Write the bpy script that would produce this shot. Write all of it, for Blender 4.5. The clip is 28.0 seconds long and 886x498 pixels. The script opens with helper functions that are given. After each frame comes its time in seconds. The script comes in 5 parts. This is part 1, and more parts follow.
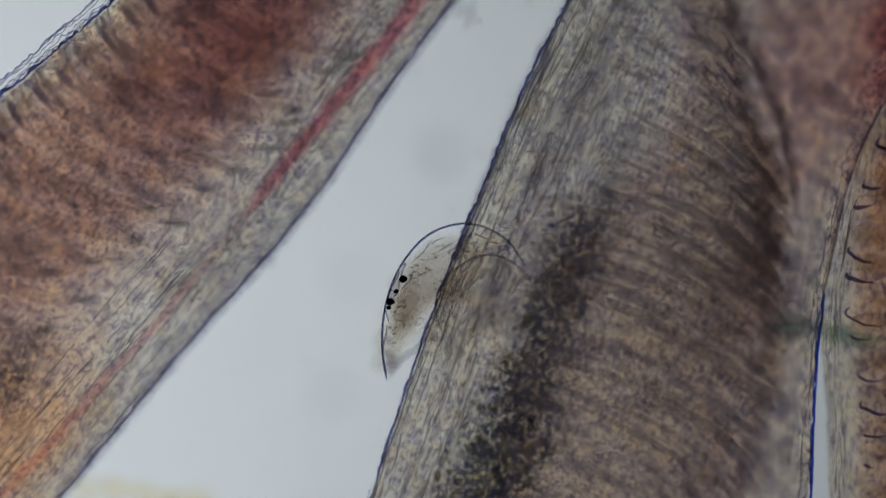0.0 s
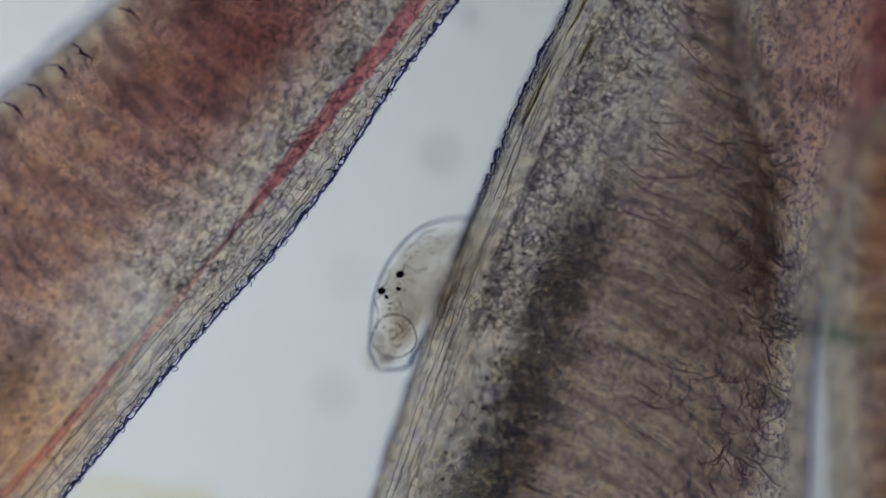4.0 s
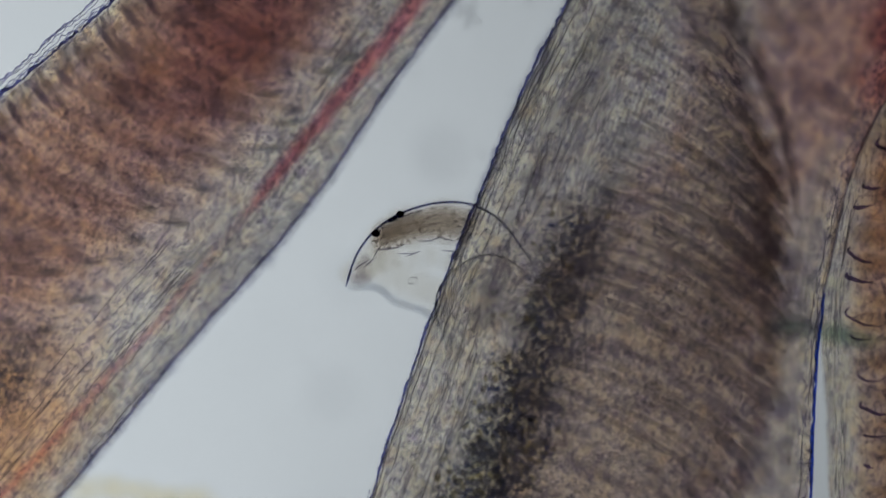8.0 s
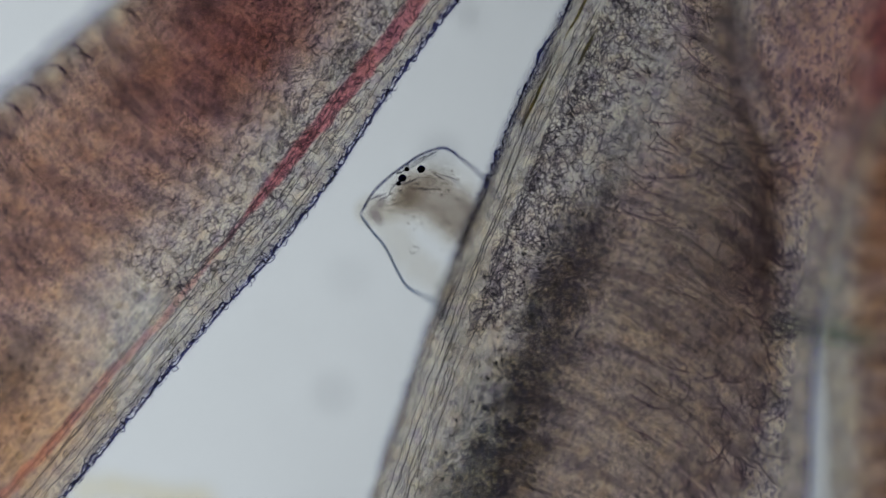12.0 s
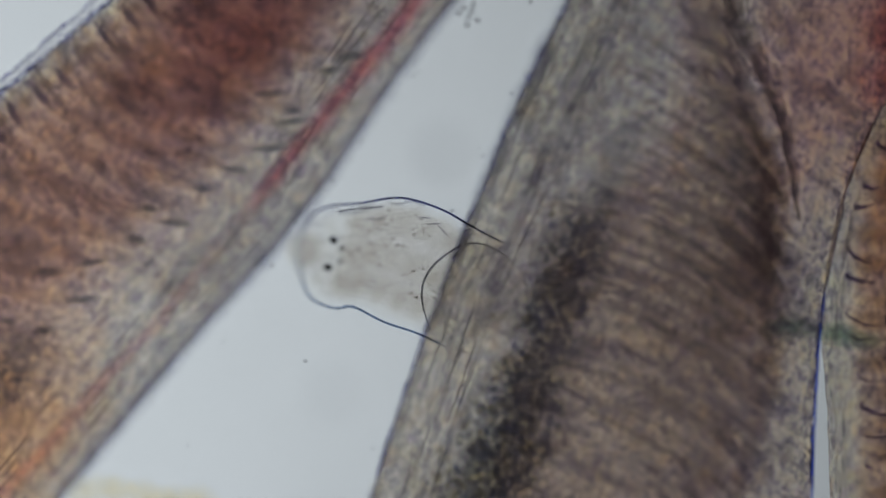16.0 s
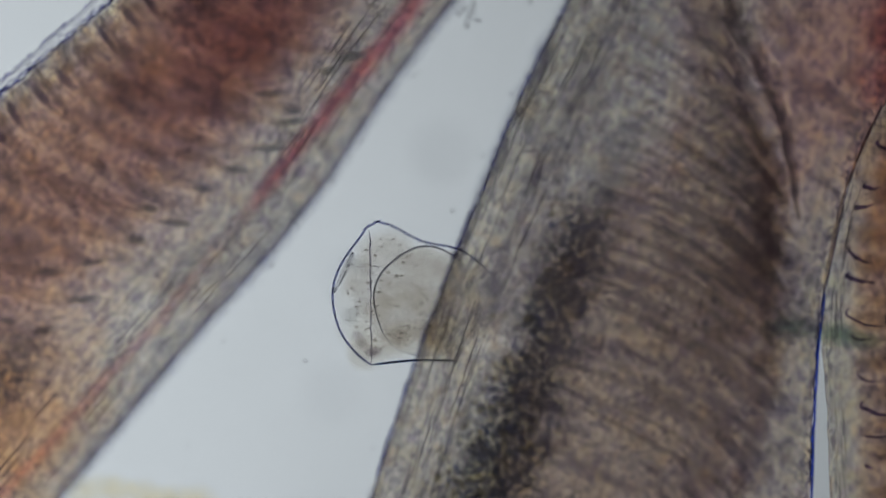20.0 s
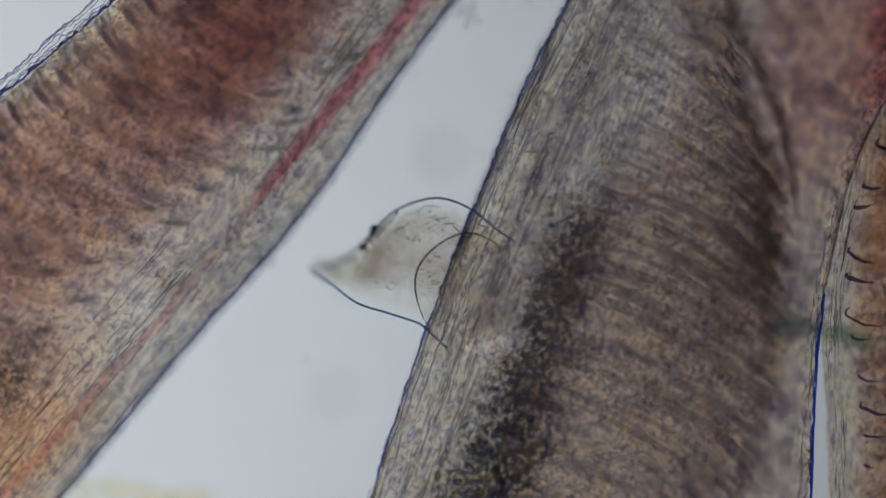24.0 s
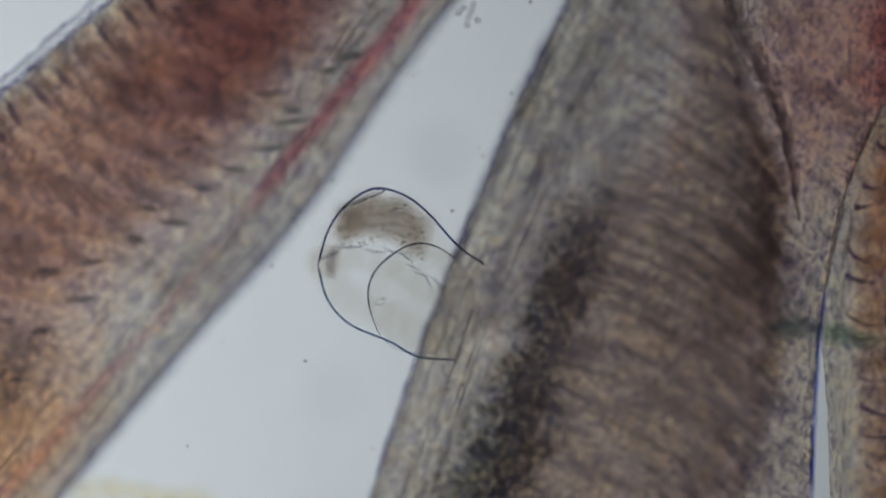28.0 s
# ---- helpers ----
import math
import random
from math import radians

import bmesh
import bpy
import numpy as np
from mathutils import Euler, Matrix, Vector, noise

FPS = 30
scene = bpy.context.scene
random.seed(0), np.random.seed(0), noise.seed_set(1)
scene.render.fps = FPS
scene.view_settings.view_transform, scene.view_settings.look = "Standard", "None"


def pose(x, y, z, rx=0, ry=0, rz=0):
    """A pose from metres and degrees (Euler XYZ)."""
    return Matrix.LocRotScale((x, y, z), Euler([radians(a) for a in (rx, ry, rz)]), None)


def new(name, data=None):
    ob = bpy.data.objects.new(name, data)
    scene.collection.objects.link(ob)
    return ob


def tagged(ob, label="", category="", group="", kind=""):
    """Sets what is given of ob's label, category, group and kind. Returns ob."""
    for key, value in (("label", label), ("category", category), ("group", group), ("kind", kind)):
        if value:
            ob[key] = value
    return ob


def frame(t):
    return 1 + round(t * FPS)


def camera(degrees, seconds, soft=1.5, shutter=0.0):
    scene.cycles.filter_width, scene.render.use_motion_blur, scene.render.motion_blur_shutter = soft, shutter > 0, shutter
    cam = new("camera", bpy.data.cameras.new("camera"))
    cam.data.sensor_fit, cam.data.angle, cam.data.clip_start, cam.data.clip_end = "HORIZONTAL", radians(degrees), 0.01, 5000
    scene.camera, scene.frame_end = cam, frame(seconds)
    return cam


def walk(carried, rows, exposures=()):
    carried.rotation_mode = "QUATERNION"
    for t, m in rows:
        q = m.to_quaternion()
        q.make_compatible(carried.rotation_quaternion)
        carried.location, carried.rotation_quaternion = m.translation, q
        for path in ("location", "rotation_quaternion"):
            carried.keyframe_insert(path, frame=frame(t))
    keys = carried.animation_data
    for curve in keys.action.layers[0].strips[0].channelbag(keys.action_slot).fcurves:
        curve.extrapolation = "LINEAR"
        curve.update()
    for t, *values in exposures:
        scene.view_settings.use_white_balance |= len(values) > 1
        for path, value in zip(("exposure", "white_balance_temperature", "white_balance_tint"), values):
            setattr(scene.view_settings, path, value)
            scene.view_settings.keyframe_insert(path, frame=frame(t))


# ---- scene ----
# A gill under a transmitted-light microscope, modelled eight thousand times life size:
# lengths below are true micrometres, and UM gives each of them eight millimetres in the model.
UM = 0.008
TAU = 2 * math.pi

# ---- camera: it stands still above the slide; only the focus drive lifts and lowers it ----
WORKING = 12000.0
cam = camera(5.612, 28.0, soft=1.25, shutter=0.5)
cam.data.dof.use_dof = True
cam.data.dof.focus_distance = WORKING * UM
cam.data.dof.aperture_fstop = (18.0 / math.tan(radians(5.612) / 2)) / 1000 / (2 * 1650 * UM)
FOCUS = ((0, 52), (0.2, 70), (0.5, 106), (0.9, 122), (2.0, 125), (3.5, 123), (5.5, 66), (6.2, 54), (10.5, 52), (11.4, 46), (11.7, 96), (11.95, 120), (12.5, 126),
         (13.4, 90), (14.5, 34), (15.2, 24), (16.2, 24), (17.0, 25), (18.5, 30), (21.5, 32), (23.5, 36), (24.2, 52), (25.8, 52),
         (26.4, 70), (26.8, 116), (27.3, 122), (27.7, 34), (28.0, 20))
walk(cam, [(t, pose(0, 0, (WORKING + z) * UM)) for t, z in FOCUS])

# ---- light: a lamp under a ground-glass diffuser, the room nearly dark ----
world = bpy.data.worlds.new("dark_room")
scene.world = world
world.use_nodes = True
world.node_tree.nodes["Background"].inputs[0].default_value = (0.6, 0.62, 0.68, 1)
world.node_tree.nodes["Background"].inputs[1].default_value = 0.02
bulb = bpy.data.lights.new("illuminator", "AREA")
bulb.shape, bulb.size = "DISK", 1200 * UM
bulb.energy = 4400
bulb.color = (0.895, 0.945, 0.985)
lamp = new("illuminator", bulb)
lamp.matrix_basis = Matrix.Translation((-1180 * UM, -190 * UM, -8850 * UM)) @ pose(0, 0, 0, 180, 0, 0)
scene.view_settings.exposure = 0.0
scene.cycles.transparent_max_bounces = 96
scene.cycles.max_bounces = 24
scene.cycles.transmission_bounces = 24


# ---- materials ----
class Net:
    """A material's node tree with short calls; every texture runs in micrometres of its part."""

    def __init__(self, name):
        self.mat = bpy.data.materials.new(name)
        self.mat.use_nodes = True
        self.t = self.mat.node_tree
        self.t.nodes.clear()
        co = self.t.nodes.new("ShaderNodeTexCoord")
        self.co = self.vec("SCALE", co.outputs["Object"], scale=1 / UM)

    def link(self, value, socket):
        if isinstance(value, bpy.types.NodeSocket):
            self.t.links.new(value, socket)
        elif isinstance(value, (tuple, list)) and len(value) == 3 and socket.type == "RGBA":
            socket.default_value = (*value, 1)
        else:
            socket.default_value = value

    def vec(self, op, a, b=None, scale=None):
        n = self.t.nodes.new("ShaderNodeVectorMath")
        n.operation = op
        self.link(a, n.inputs[0])
        if b is not None:
            self.link(b, n.inputs[1])
        if scale is not None:
            n.inputs["Scale"].default_value = scale
        return n.outputs[0]

    def math(self, op, a, b=0.0, clamp=False):
        n = self.t.nodes.new("ShaderNodeMath")
        n.operation, n.use_clamp = op, clamp
        self.link(a, n.inputs[0])
        self.link(b, n.inputs[1])
        return n.outputs[0]

    def ease(self, x, lo, hi, a=0.0, b=1.0):
        n = self.t.nodes.new("ShaderNodeMapRange")
        n.interpolation_type = "SMOOTHSTEP"
        self.link(x, n.inputs[0])
        for i, value in enumerate((lo, hi, a, b)):
            n.inputs[i + 1].default_value = value
        return n.outputs[0]

    def noise(self, size, detail=3.0, stretch=(1, 1, 1), turn=0.0, rough=0.55, distort=0.0):
        m = self.t.nodes.new("ShaderNodeMapping")
        self.link(self.co, m.inputs[0])
        m.vector_type = "TEXTURE"
        m.inputs[2].default_value = (0, 0, radians(turn))
        m.inputs[3].default_value = tuple(size / s for s in stretch)
        n = self.t.nodes.new("ShaderNodeTexNoise")
        self.link(m.outputs[0], n.inputs["Vector"])
        n.inputs["Scale"].default_value = 1
        n.inputs["Detail"].default_value = detail
        n.inputs["Roughness"].default_value = rough
        n.inputs["Distortion"].default_value = distort
        return n.outputs[0]

    def cells(self, size, stretch=(1, 1, 1), turn=0.0, edge=True):
        m = self.t.nodes.new("ShaderNodeMapping")
        self.link(self.co, m.inputs[0])
        m.vector_type = "TEXTURE"
        m.inputs[2].default_value = (0, 0, radians(turn))
        m.inputs[3].default_value = tuple(size / s for s in stretch)
        n = self.t.nodes.new("ShaderNodeTexVoronoi")
        n.voronoi_dimensions = "2D"
        n.feature = "DISTANCE_TO_EDGE" if edge else "F1"
        self.link(m.outputs[0], n.inputs["Vector"])
        n.inputs["Scale"].default_value = 1
        return n.outputs["Distance"]

    def swept(self, u, v, width, long, detail):
        """Noise drawn out along v, over the bowed coordinate u."""
        m = self.t.nodes.new("ShaderNodeCombineXYZ")
        self.link(self.math("DIVIDE", u, width), m.inputs[0])
        self.link(self.math("DIVIDE", v, long), m.inputs[1])
        n = self.t.nodes.new("ShaderNodeTexNoise")
        self.link(m.outputs[0], n.inputs["Vector"])
        for key, value in (("Scale", 1.0), ("Detail", detail), ("Roughness", 0.55), ("Distortion", 0.5)):
            n.inputs[key].default_value = value
        return n.outputs[0]

    def axis(self, i):
        n = self.t.nodes.new("ShaderNodeSeparateXYZ")
        self.link(self.co, n.inputs[0])
        return n.outputs[i]

    def ramp(self, x, stops):
        n = self.t.nodes.new("ShaderNodeValToRGB")
        self.link(x, n.inputs[0])
        r = n.color_ramp
        while len(r.elements) < len(stops):
            r.elements.new(0.5)
        for e, (at, colour) in zip(r.elements, stops):
            e.position, e.color = at, (*colour, 1)
        return n.outputs[0]

    def mix(self, fac, a, b, kind="MIX"):
        n = self.t.nodes.new("ShaderNodeMix")
        n.data_type, n.blend_type = "RGBA", kind
        self.link(fac, n.inputs[0])
        self.link(a, n.inputs[6])
        self.link(b, n.inputs[7])
        return n.outputs[2]

    def times(self, colour, value):
        """The colour with its passed light multiplied by a value or colour."""
        return self.mix(1.0, colour, value, "MULTIPLY")

    def clear(self, colour, bend=0.0, height=None, relief=1.0, ior=1.25, body=1.0):
        """Tissue that light passes: absorbs by colour, and bends a share of the light at its relief."""
        t = self.t.nodes.new("ShaderNodeBsdfTransparent")
        self.link(colour, t.inputs[0])
        out = t.outputs[0]
        if bend:
            r = self.t.nodes.new("ShaderNodeBsdfRefraction")
            self.link(colour, r.inputs["Color"])
            r.inputs["Roughness"].default_value = 0.0
            r.inputs["IOR"].default_value = ior
            if height is not None:
                b = self.t.nodes.new("ShaderNodeBump")
                b.inputs["Strength"].default_value = 1.0
                b.inputs["Distance"].default_value = relief * UM
                self.link(height, b.inputs["Height"])
                self.link(b.outputs[0], r.inputs["Normal"])
            m = self.t.nodes.new("ShaderNodeMixShader")
            self.link(self.math("MULTIPLY", body, bend), m.inputs[0])
            self.link(out, m.inputs[1])
            self.link(r.outputs[0], m.inputs[2])
            out = m.outputs[0]
        o = self.t.nodes.new("ShaderNodeOutputMaterial")
        self.link(out, o.inputs[0])
        return self.mat


def plain_clear(name, colour, vary=0.15, size=20.0, bend=0.0, ior=1.2, relief=1.0, lens=False):
    """Evenly tinted clear matter with a faint mottling. lens: a rounded drop, which passes more light where it thins out to its rim (from that share of its radius)."""
    n = Net(name)
    low = n.ease(n.noise(size, 3), 0.3, 0.7, 1.0 - vary, 1.0)
    fine = n.ease(n.noise(size * 0.22, 2), 0.3, 0.7, 1.0 - vary * 0.6, 1.0)
    c = n.times(n.times(colour, low), fine)
    if lens:
        box = n.t.nodes.new("ShaderNodeTexCoord")
        off = n.vec("MULTIPLY", n.vec("SUBTRACT", box.outputs["Generated"], (0.5, 0.5, 0.5)), (2.0, 2.0, 0.0))
        far_off = n.t.nodes.new("ShaderNodeVectorMath")
        far_off.operation = "LENGTH"
        n.link(off, far_off.inputs[0])
        rough = n.math("ADD", far_off.outputs["Value"], n.math("MULTIPLY", n.math("SUBTRACT", n.noise(size * 0.6, 3), 0.5), 0.5))
        c = n.mix(n.ease(rough, 0.1 if lens is True else lens, 0.98, 0.0, 1.0), c, (1.0, 1.0, 1.0))
    return n.clear(c, bend, n.noise(size * 0.5, 2), relief, ior)


def zoned_tissue(name, power, stops, stains_and_shade=(), grain=0.5, size=6.0, patch=0.1, streak=0.1, fine=0.3, sweep=(0.0, 0.0), border=(0.2, 0.4), skin=0.5, pigment=(), heavy=0.9,
                 bend=0.0, relief=3.0, fibre=0.0, flare=None, wide=15.0, thin_out=None, granule=9.0):
    """One layer of gill tissue, whose tint changes from one border (0) to the other (1). power: its share of the whole
    absorption;
    stains: pooled blood and painted dark shading; grain: uneven cells with warm highlights and bluish shadows put into
    their colour, with the share skin of it at the pale border; streak and fine: painted light and dark of the broad and
    fine folds that run along the lamellae, whose bow sweep gives; pigment: places full of dark granules; flare: where
    along the filament the pale border widens, and how much; thin_out: from which share to which the layer thins out to
    nothing."""
    n = Net(name)

    def mask(mx, my, rx, ry, rough=1.1, patch_size=45):
        dx = n.math("DIVIDE", n.math("SUBTRACT", n.axis(0), mx), rx)
        dy = n.math("DIVIDE", n.math("SUBTRACT", n.axis(1), my), ry)
        d = n.math("SQRT", n.math("ADD", n.math("MULTIPLY", dx, dx), n.math("MULTIPLY", dy, dy)))
        return n.math("ADD", d, n.math("MULTIPLY", n.math("SUBTRACT", n.noise(patch_size, 5, rough=0.62), 0.5), rough))

    def share_of(c):
        return tuple(v ** power for v in c)

    across = n.t.nodes.new("ShaderNodeAttribute")
    across.attribute_name = "across"
    wobble = n.math("MULTIPLY", n.math("SUBTRACT", n.noise(80, 5), 0.5), 0.22)
    edge = n.math("MULTIPLY", across.outputs["Fac"], n.math("SUBTRACT", 1.0, across.outputs["Fac"]))
    share = n.math("ADD", across.outputs["Fac"], n.math("MULTIPLY", wobble, n.ease(edge, 0.0, 0.12)), clamp=True)
    if flare:
        share = n.math("POWER", share, n.ease(n.axis(0), *flare))
    c = n.ramp(share, [(at_share, share_of(col)) for at_share, col in stops])
    for mx, my, rx, ry, colour, strength in stains_and_shade:
        c = n.mix(n.ease(mask(mx, my, rx, ry), 0.1, 1.2, strength, 0.0), c, n.times(c, share_of(colour)))
    c = n.times(c, n.ease(n.noise(55, 4), 0.30, 0.50, 1 - patch, 1.0))
    inside = n.ease(share, *border)
    # folds along the lamellae, their relief highlights and darks put into the colour
    v = n.axis(1)
    bow = n.math("ADD", n.math("MULTIPLY", v, sweep[0]), n.math("MULTIPLY", n.math("MULTIPLY", v, v), sweep[1]))
    u = n.math("SUBTRACT", n.axis(0), bow)
    broad = n.swept(u, v, wide, 120.0, 3)
    thin = n.swept(u, v, 5.0, 30.0, 4)
    k = streak
    c = n.mix(inside, c, n.times(c, n.ramp(broad, [(0.36, (1 - 1.5 * k, 1 - 1.55 * k, 1 - 1.4 * k)), (0.5, (0.99, 0.985, 0.985)), (0.62, (1.0, 0.99, 0.95))])))
    c = n.mix(n.math("MULTIPLY", inside, fine), c, n.times(c, n.ramp(thin, [(0.37, (0.48, 0.465, 0.53)), (0.45, (0.82, 0.80, 0.81)), (0.52, (0.99, 0.965, 0.93)), (0.60, (1.0, 0.97, 0.91))])))
    if fibre:
        f = n.noise(3.8, 4, (0.06, 1, 1), 0.0, 0.6, 0.35)
        c = n.mix(n.ease(share, border[0] - 0.06, border[1] - 0.04, fibre, 0.0), c, n.times(c, n.ramp(f, [(0.36, (0.46, 0.43, 0.48)), (0.45, (0.89, 0.86, 0.84)), (0.54, (1.0, 0.99, 0.95))])))
    # warm and cool patches, then cells with painted warm highlights and bluish shadows
    c = n.times(c, n.ramp(n.noise(26, 4, rough=0.6), [(0.32, (0.92, 0.87, 0.97)), (0.42, (0.98, 0.98, 0.95)), (0.50, (1.0, 1.0, 1.0)), (0.58, (1.0, 0.97, 0.92)), (0.68, (1.0, 0.92, 0.85))]))
    for k, scale in ((n.ease(share, *border, grain * skin, grain), size), (0.6 * grain, size * 2.1)):
        tone = n.ramp(n.noise(scale, 2.5, (0.7, 1, 1), rough=0.55, distort=0.4), [(0.33, (0.46, 0.44, 0.56)), (0.43, (0.77, 0.755, 0.82)), (0.51, (0.975, 0.96, 0.95)), (0.60, (1.0, 0.98, 0.88))])
        c = n.mix(k, c, n.times(c, tone))
    for mx, my, rx, ry in pigment:
        tone = n.ramp(n.noise(granule, 3, rough=0.6), [(0.37, (0.10, 0.14, 0.33)), (0.44, (0.29, 0.32, 0.45)), (0.51, (0.60, 0.61, 0.60)), (0.59, (0.96, 0.955, 0.82))])
        c = n.mix(n.ease(mask(mx, my, rx, ry, 2.2, 22), 0.2, 1.2, heavy, 0.0), c, n.times(c, tone))
    body = 1.0
    if thin_out:
        ragged = n.math("ADD", across.outputs["Fac"], n.math("MULTIPLY", n.math("SUBTRACT", n.noise(30, 4), 0.5), 0.16))
        gone = n.ease(ragged, *thin_out)
        c, body = n.mix(gone, c, (1.0, 1.0, 1.0)), n.math("SUBTRACT", 1.0, gone)
    height = n.math("ADD", n.noise(size * 1.2, 2, rough=0.5), n.math("MULTIPLY", thin, inside))
    return n.clear(c, bend, height, relief, 1.22, body)


# Share of light that each layer lets pass.
LEFT_ZONES = [(0.0, (1, 1, 0.98)), (0.16, (0.95, 0.93, 0.895)), (0.30, (0.94, 0.81, 0.76)), (0.46, (0.84, 0.59, 0.54)),
              (0.72, (0.745, 0.48, 0.42)), (0.88, (0.91, 0.66, 0.58)), (1.0, (1, 0.97, 0.90))]
RIGHT_ZONES = [(0.0, (1, 1, 0.97)), (0.16, (0.98, 0.955, 0.94)), (0.24, (0.97, 0.90, 0.885)), (0.33, (0.86, 0.725, 0.73)), (0.45, (0.745, 0.635, 0.605)),
               (0.78, (0.735, 0.61, 0.575)), (0.88, (0.84, 0.68, 0.65)), (1.0, (0.96, 0.82, 0.80))]
SIDE_ZONES = [(0.0, (1.0, 0.95, 0.94)), (0.2, (1.0, 0.95, 0.93)), (0.6, (1.0, 0.91, 0.88)), (0.85, (1.0, 0.94, 0.89)), (1.0, (1.0, 0.92, 0.86))]
FAR_ZONES = [(0.0, (1.0, 0.98, 0.93)), (0.12, (0.97, 0.89, 0.80)), (0.2, (0.94, 0.72, 0.59)), (0.32, (0.90, 0.61, 0.50)), (1.0, (0.82, 0.52, 0.44))]
# SHADE and the two greyish RED entries paint dark shading into the tissue colour.
RED = [(214, 215, 250, 120, (0.57, 0.39, 0.43), 0.9), (67, 286, 85, 50, (0.66, 0.62, 0.65), 0.6), (225, 190, 95, 62, (0.64, 0.53, 0.56), 0.65)]
EARTH = [(-400, 115, 190, 115, (0.97, 0.55, 0.33), 1.0), (-165, 230, 130, 90, (0.80, 0.70, 0.67), 0.6)]
DARK = [(-345, 170, 95, 50)]
BAND = [(70, -146, 120, 52), (-60, -156, 130, 58), (-190, -154, 140, 72), (-320, -154, 150, 92)]
SHADE = [(180, -374, 150, 34, (0.62, 0.57, 0.55), 0.6), (150, -360, 130, 65, (0.62, 0.58, 0.60), 0.65), (90, -280, 150, 75, (0.68, 0.66, 0.67), 0.55), (200, -165, 95, 45, (0.60, 0.60, 0.62), 0.7), (20, -360, 150, 62, (0.70, 0.67, 0.68), 0.6)]
PINK = [(380, 30, 260, 150, (0.97, 0.64, 0.61), 0.85), (430, -60, 190, 70, (0.74, 0.31, 0.34), 0.95)]
WIDER = (60, 390, 1.0, 3.0)
LEFT_BOW, RIGHT_BOW, SIDE_BOW = (-0.58, 0.00142), (-0.465, -0.00108), (0.5, 0.002)
MAT_LEFT_TOP = zoned_tissue("gill_epithelium", 0.3, LEFT_ZONES, RED, 0.7, 4.4, 0.06, 0.12, 0.40, LEFT_BOW, (0.22, 0.42), 0.6, bend=0.12, relief=2.5, fibre=0.3, wide=24.0)
MAT_LEFT_CORE = zoned_tissue("gill_core", 0.4, LEFT_ZONES, RED + EARTH, 0.8, 5.8, 0.08, 0.16, 0.30, LEFT_BOW, (0.22, 0.42), 1.1, DARK, bend=0.25, relief=3.0, fibre=0.5, wide=24.0)
MAT_LEFT_LOW = zoned_tissue("gill_underside", 0.3, LEFT_ZONES, RED + EARTH, 0.5, 7.0, 0.14, 0.20, 0.15, LEFT_BOW, (0.22, 0.42), 0.4, DARK, 0.55, wide=26.0)
MAT_RIGHT_TOP = zoned_tissue("gill_epithelium", 0.3, RIGHT_ZONES, SHADE, 0.7, 4.6, 0.06, 0.18, 0.50, RIGHT_BOW, (0.2, 0.36), 0.5, BAND, 0.62, bend=0.12, relief=2.5, fibre=0.35, flare=WIDER, thin_out=(0.87, 1.0), granule=5.0)
MAT_RIGHT_CORE = zoned_tissue("gill_core", 0.4, RIGHT_ZONES, SHADE, 0.85, 5.6, 0.08, 0.14, 0.40, RIGHT_BOW, (0.2, 0.36), 1.0, BAND, 0.88, bend=0.25, relief=3.0, fibre=0.7, flare=WIDER, thin_out=(0.87, 1.0))
MAT_RIGHT_LOW = zoned_tissue("gill_underside", 0.3, RIGHT_ZONES, SHADE, 0.4, 7.0, 0.10, 0.10, 0.15, RIGHT_BOW, (0.2, 0.36), 0.3, BAND, 0.4, fibre=0.2, flare=WIDER, thin_out=(0.87, 1.0))
MAT_SIDE = zoned_tissue("gill_epithelium", 0.5, SIDE_ZONES, PINK, 1.0, 6.0, 0.26, 0.18, 0.25, SIDE_BOW, (0.1, 0.2), 0.5, wide=30.0, thin_out=(0.3, 0.03))
MAT_FAR = zoned_tissue("gill_epithelium", 0.5, FAR_ZONES, [(230, -40, 200, 70, (0.82, 0.58, 0.48), 0.9)], 0.8, 7.0, 0.2, 0.10, 0.15, (0.1, 0.0), (0.14, 0.2), 0.7, fibre=0.6)
MAT_FILM = plain_clear("tissue_film", (0.995, 0.995, 0.99), 0.01, 30.0)
# The blue and violet of the rims paints in the lens's colour fringes.
MAT_RIM = plain_clear("border_skin", (0.50, 0.52, 0.86), 0.45, 7.0, 0.15, 1.2)
MAT_EDGE = plain_clear("dark_border_skin", (0.36, 0.38, 0.64), 0.35, 6.0, 0.15, 1.2)
MAT_BLUE = plain_clear("blue_fringe", (0.24, 0.38, 0.92), 0.3, 14.0, 0.1, 1.2)
MAT_BLOOD = plain_clear("blood", (1.0, 0.81, 0.85), 0.04, 9.0)
MAT_THINBLOOD = plain_clear("thin_blood", (1.0, 0.89, 0.90), 0.03, 9.0)
MAT_LAMELLA = plain_clear("lamella_membrane", (0.968, 0.943, 0.928), 0.06, 12.0)
MAT_RIDGE = plain_clear("lamella_ridge", (0.992, 0.985, 0.98), 0.14, 10.0)
MAT_ROOT_SHADE = plain_clear("lamella_root_shade", (0.72, 0.75, 0.78), 0.15, 12.0, lens=True)
MAT_DARKFOLD = plain_clear("dark_fold", (0.955, 0.94, 0.945), 0.12, 12.0)
MAT_DUST = plain_clear("dust", (0.45, 0.46, 0.50), 0.1, 12.0, lens=True)
MAT_GREEN = plain_clear("green_haze", (0.72, 0.82, 0.80), 0.1, 14.0, lens=True)
MAT_GAP_SHADE = plain_clear("lamella_gap_shade", (0.70, 0.68, 0.84), 0.25, 8.0, lens=True)
MAT_VIOLET = plain_clear("violet_skin", (0.80, 0.79, 0.95), 0.3, 8.0)
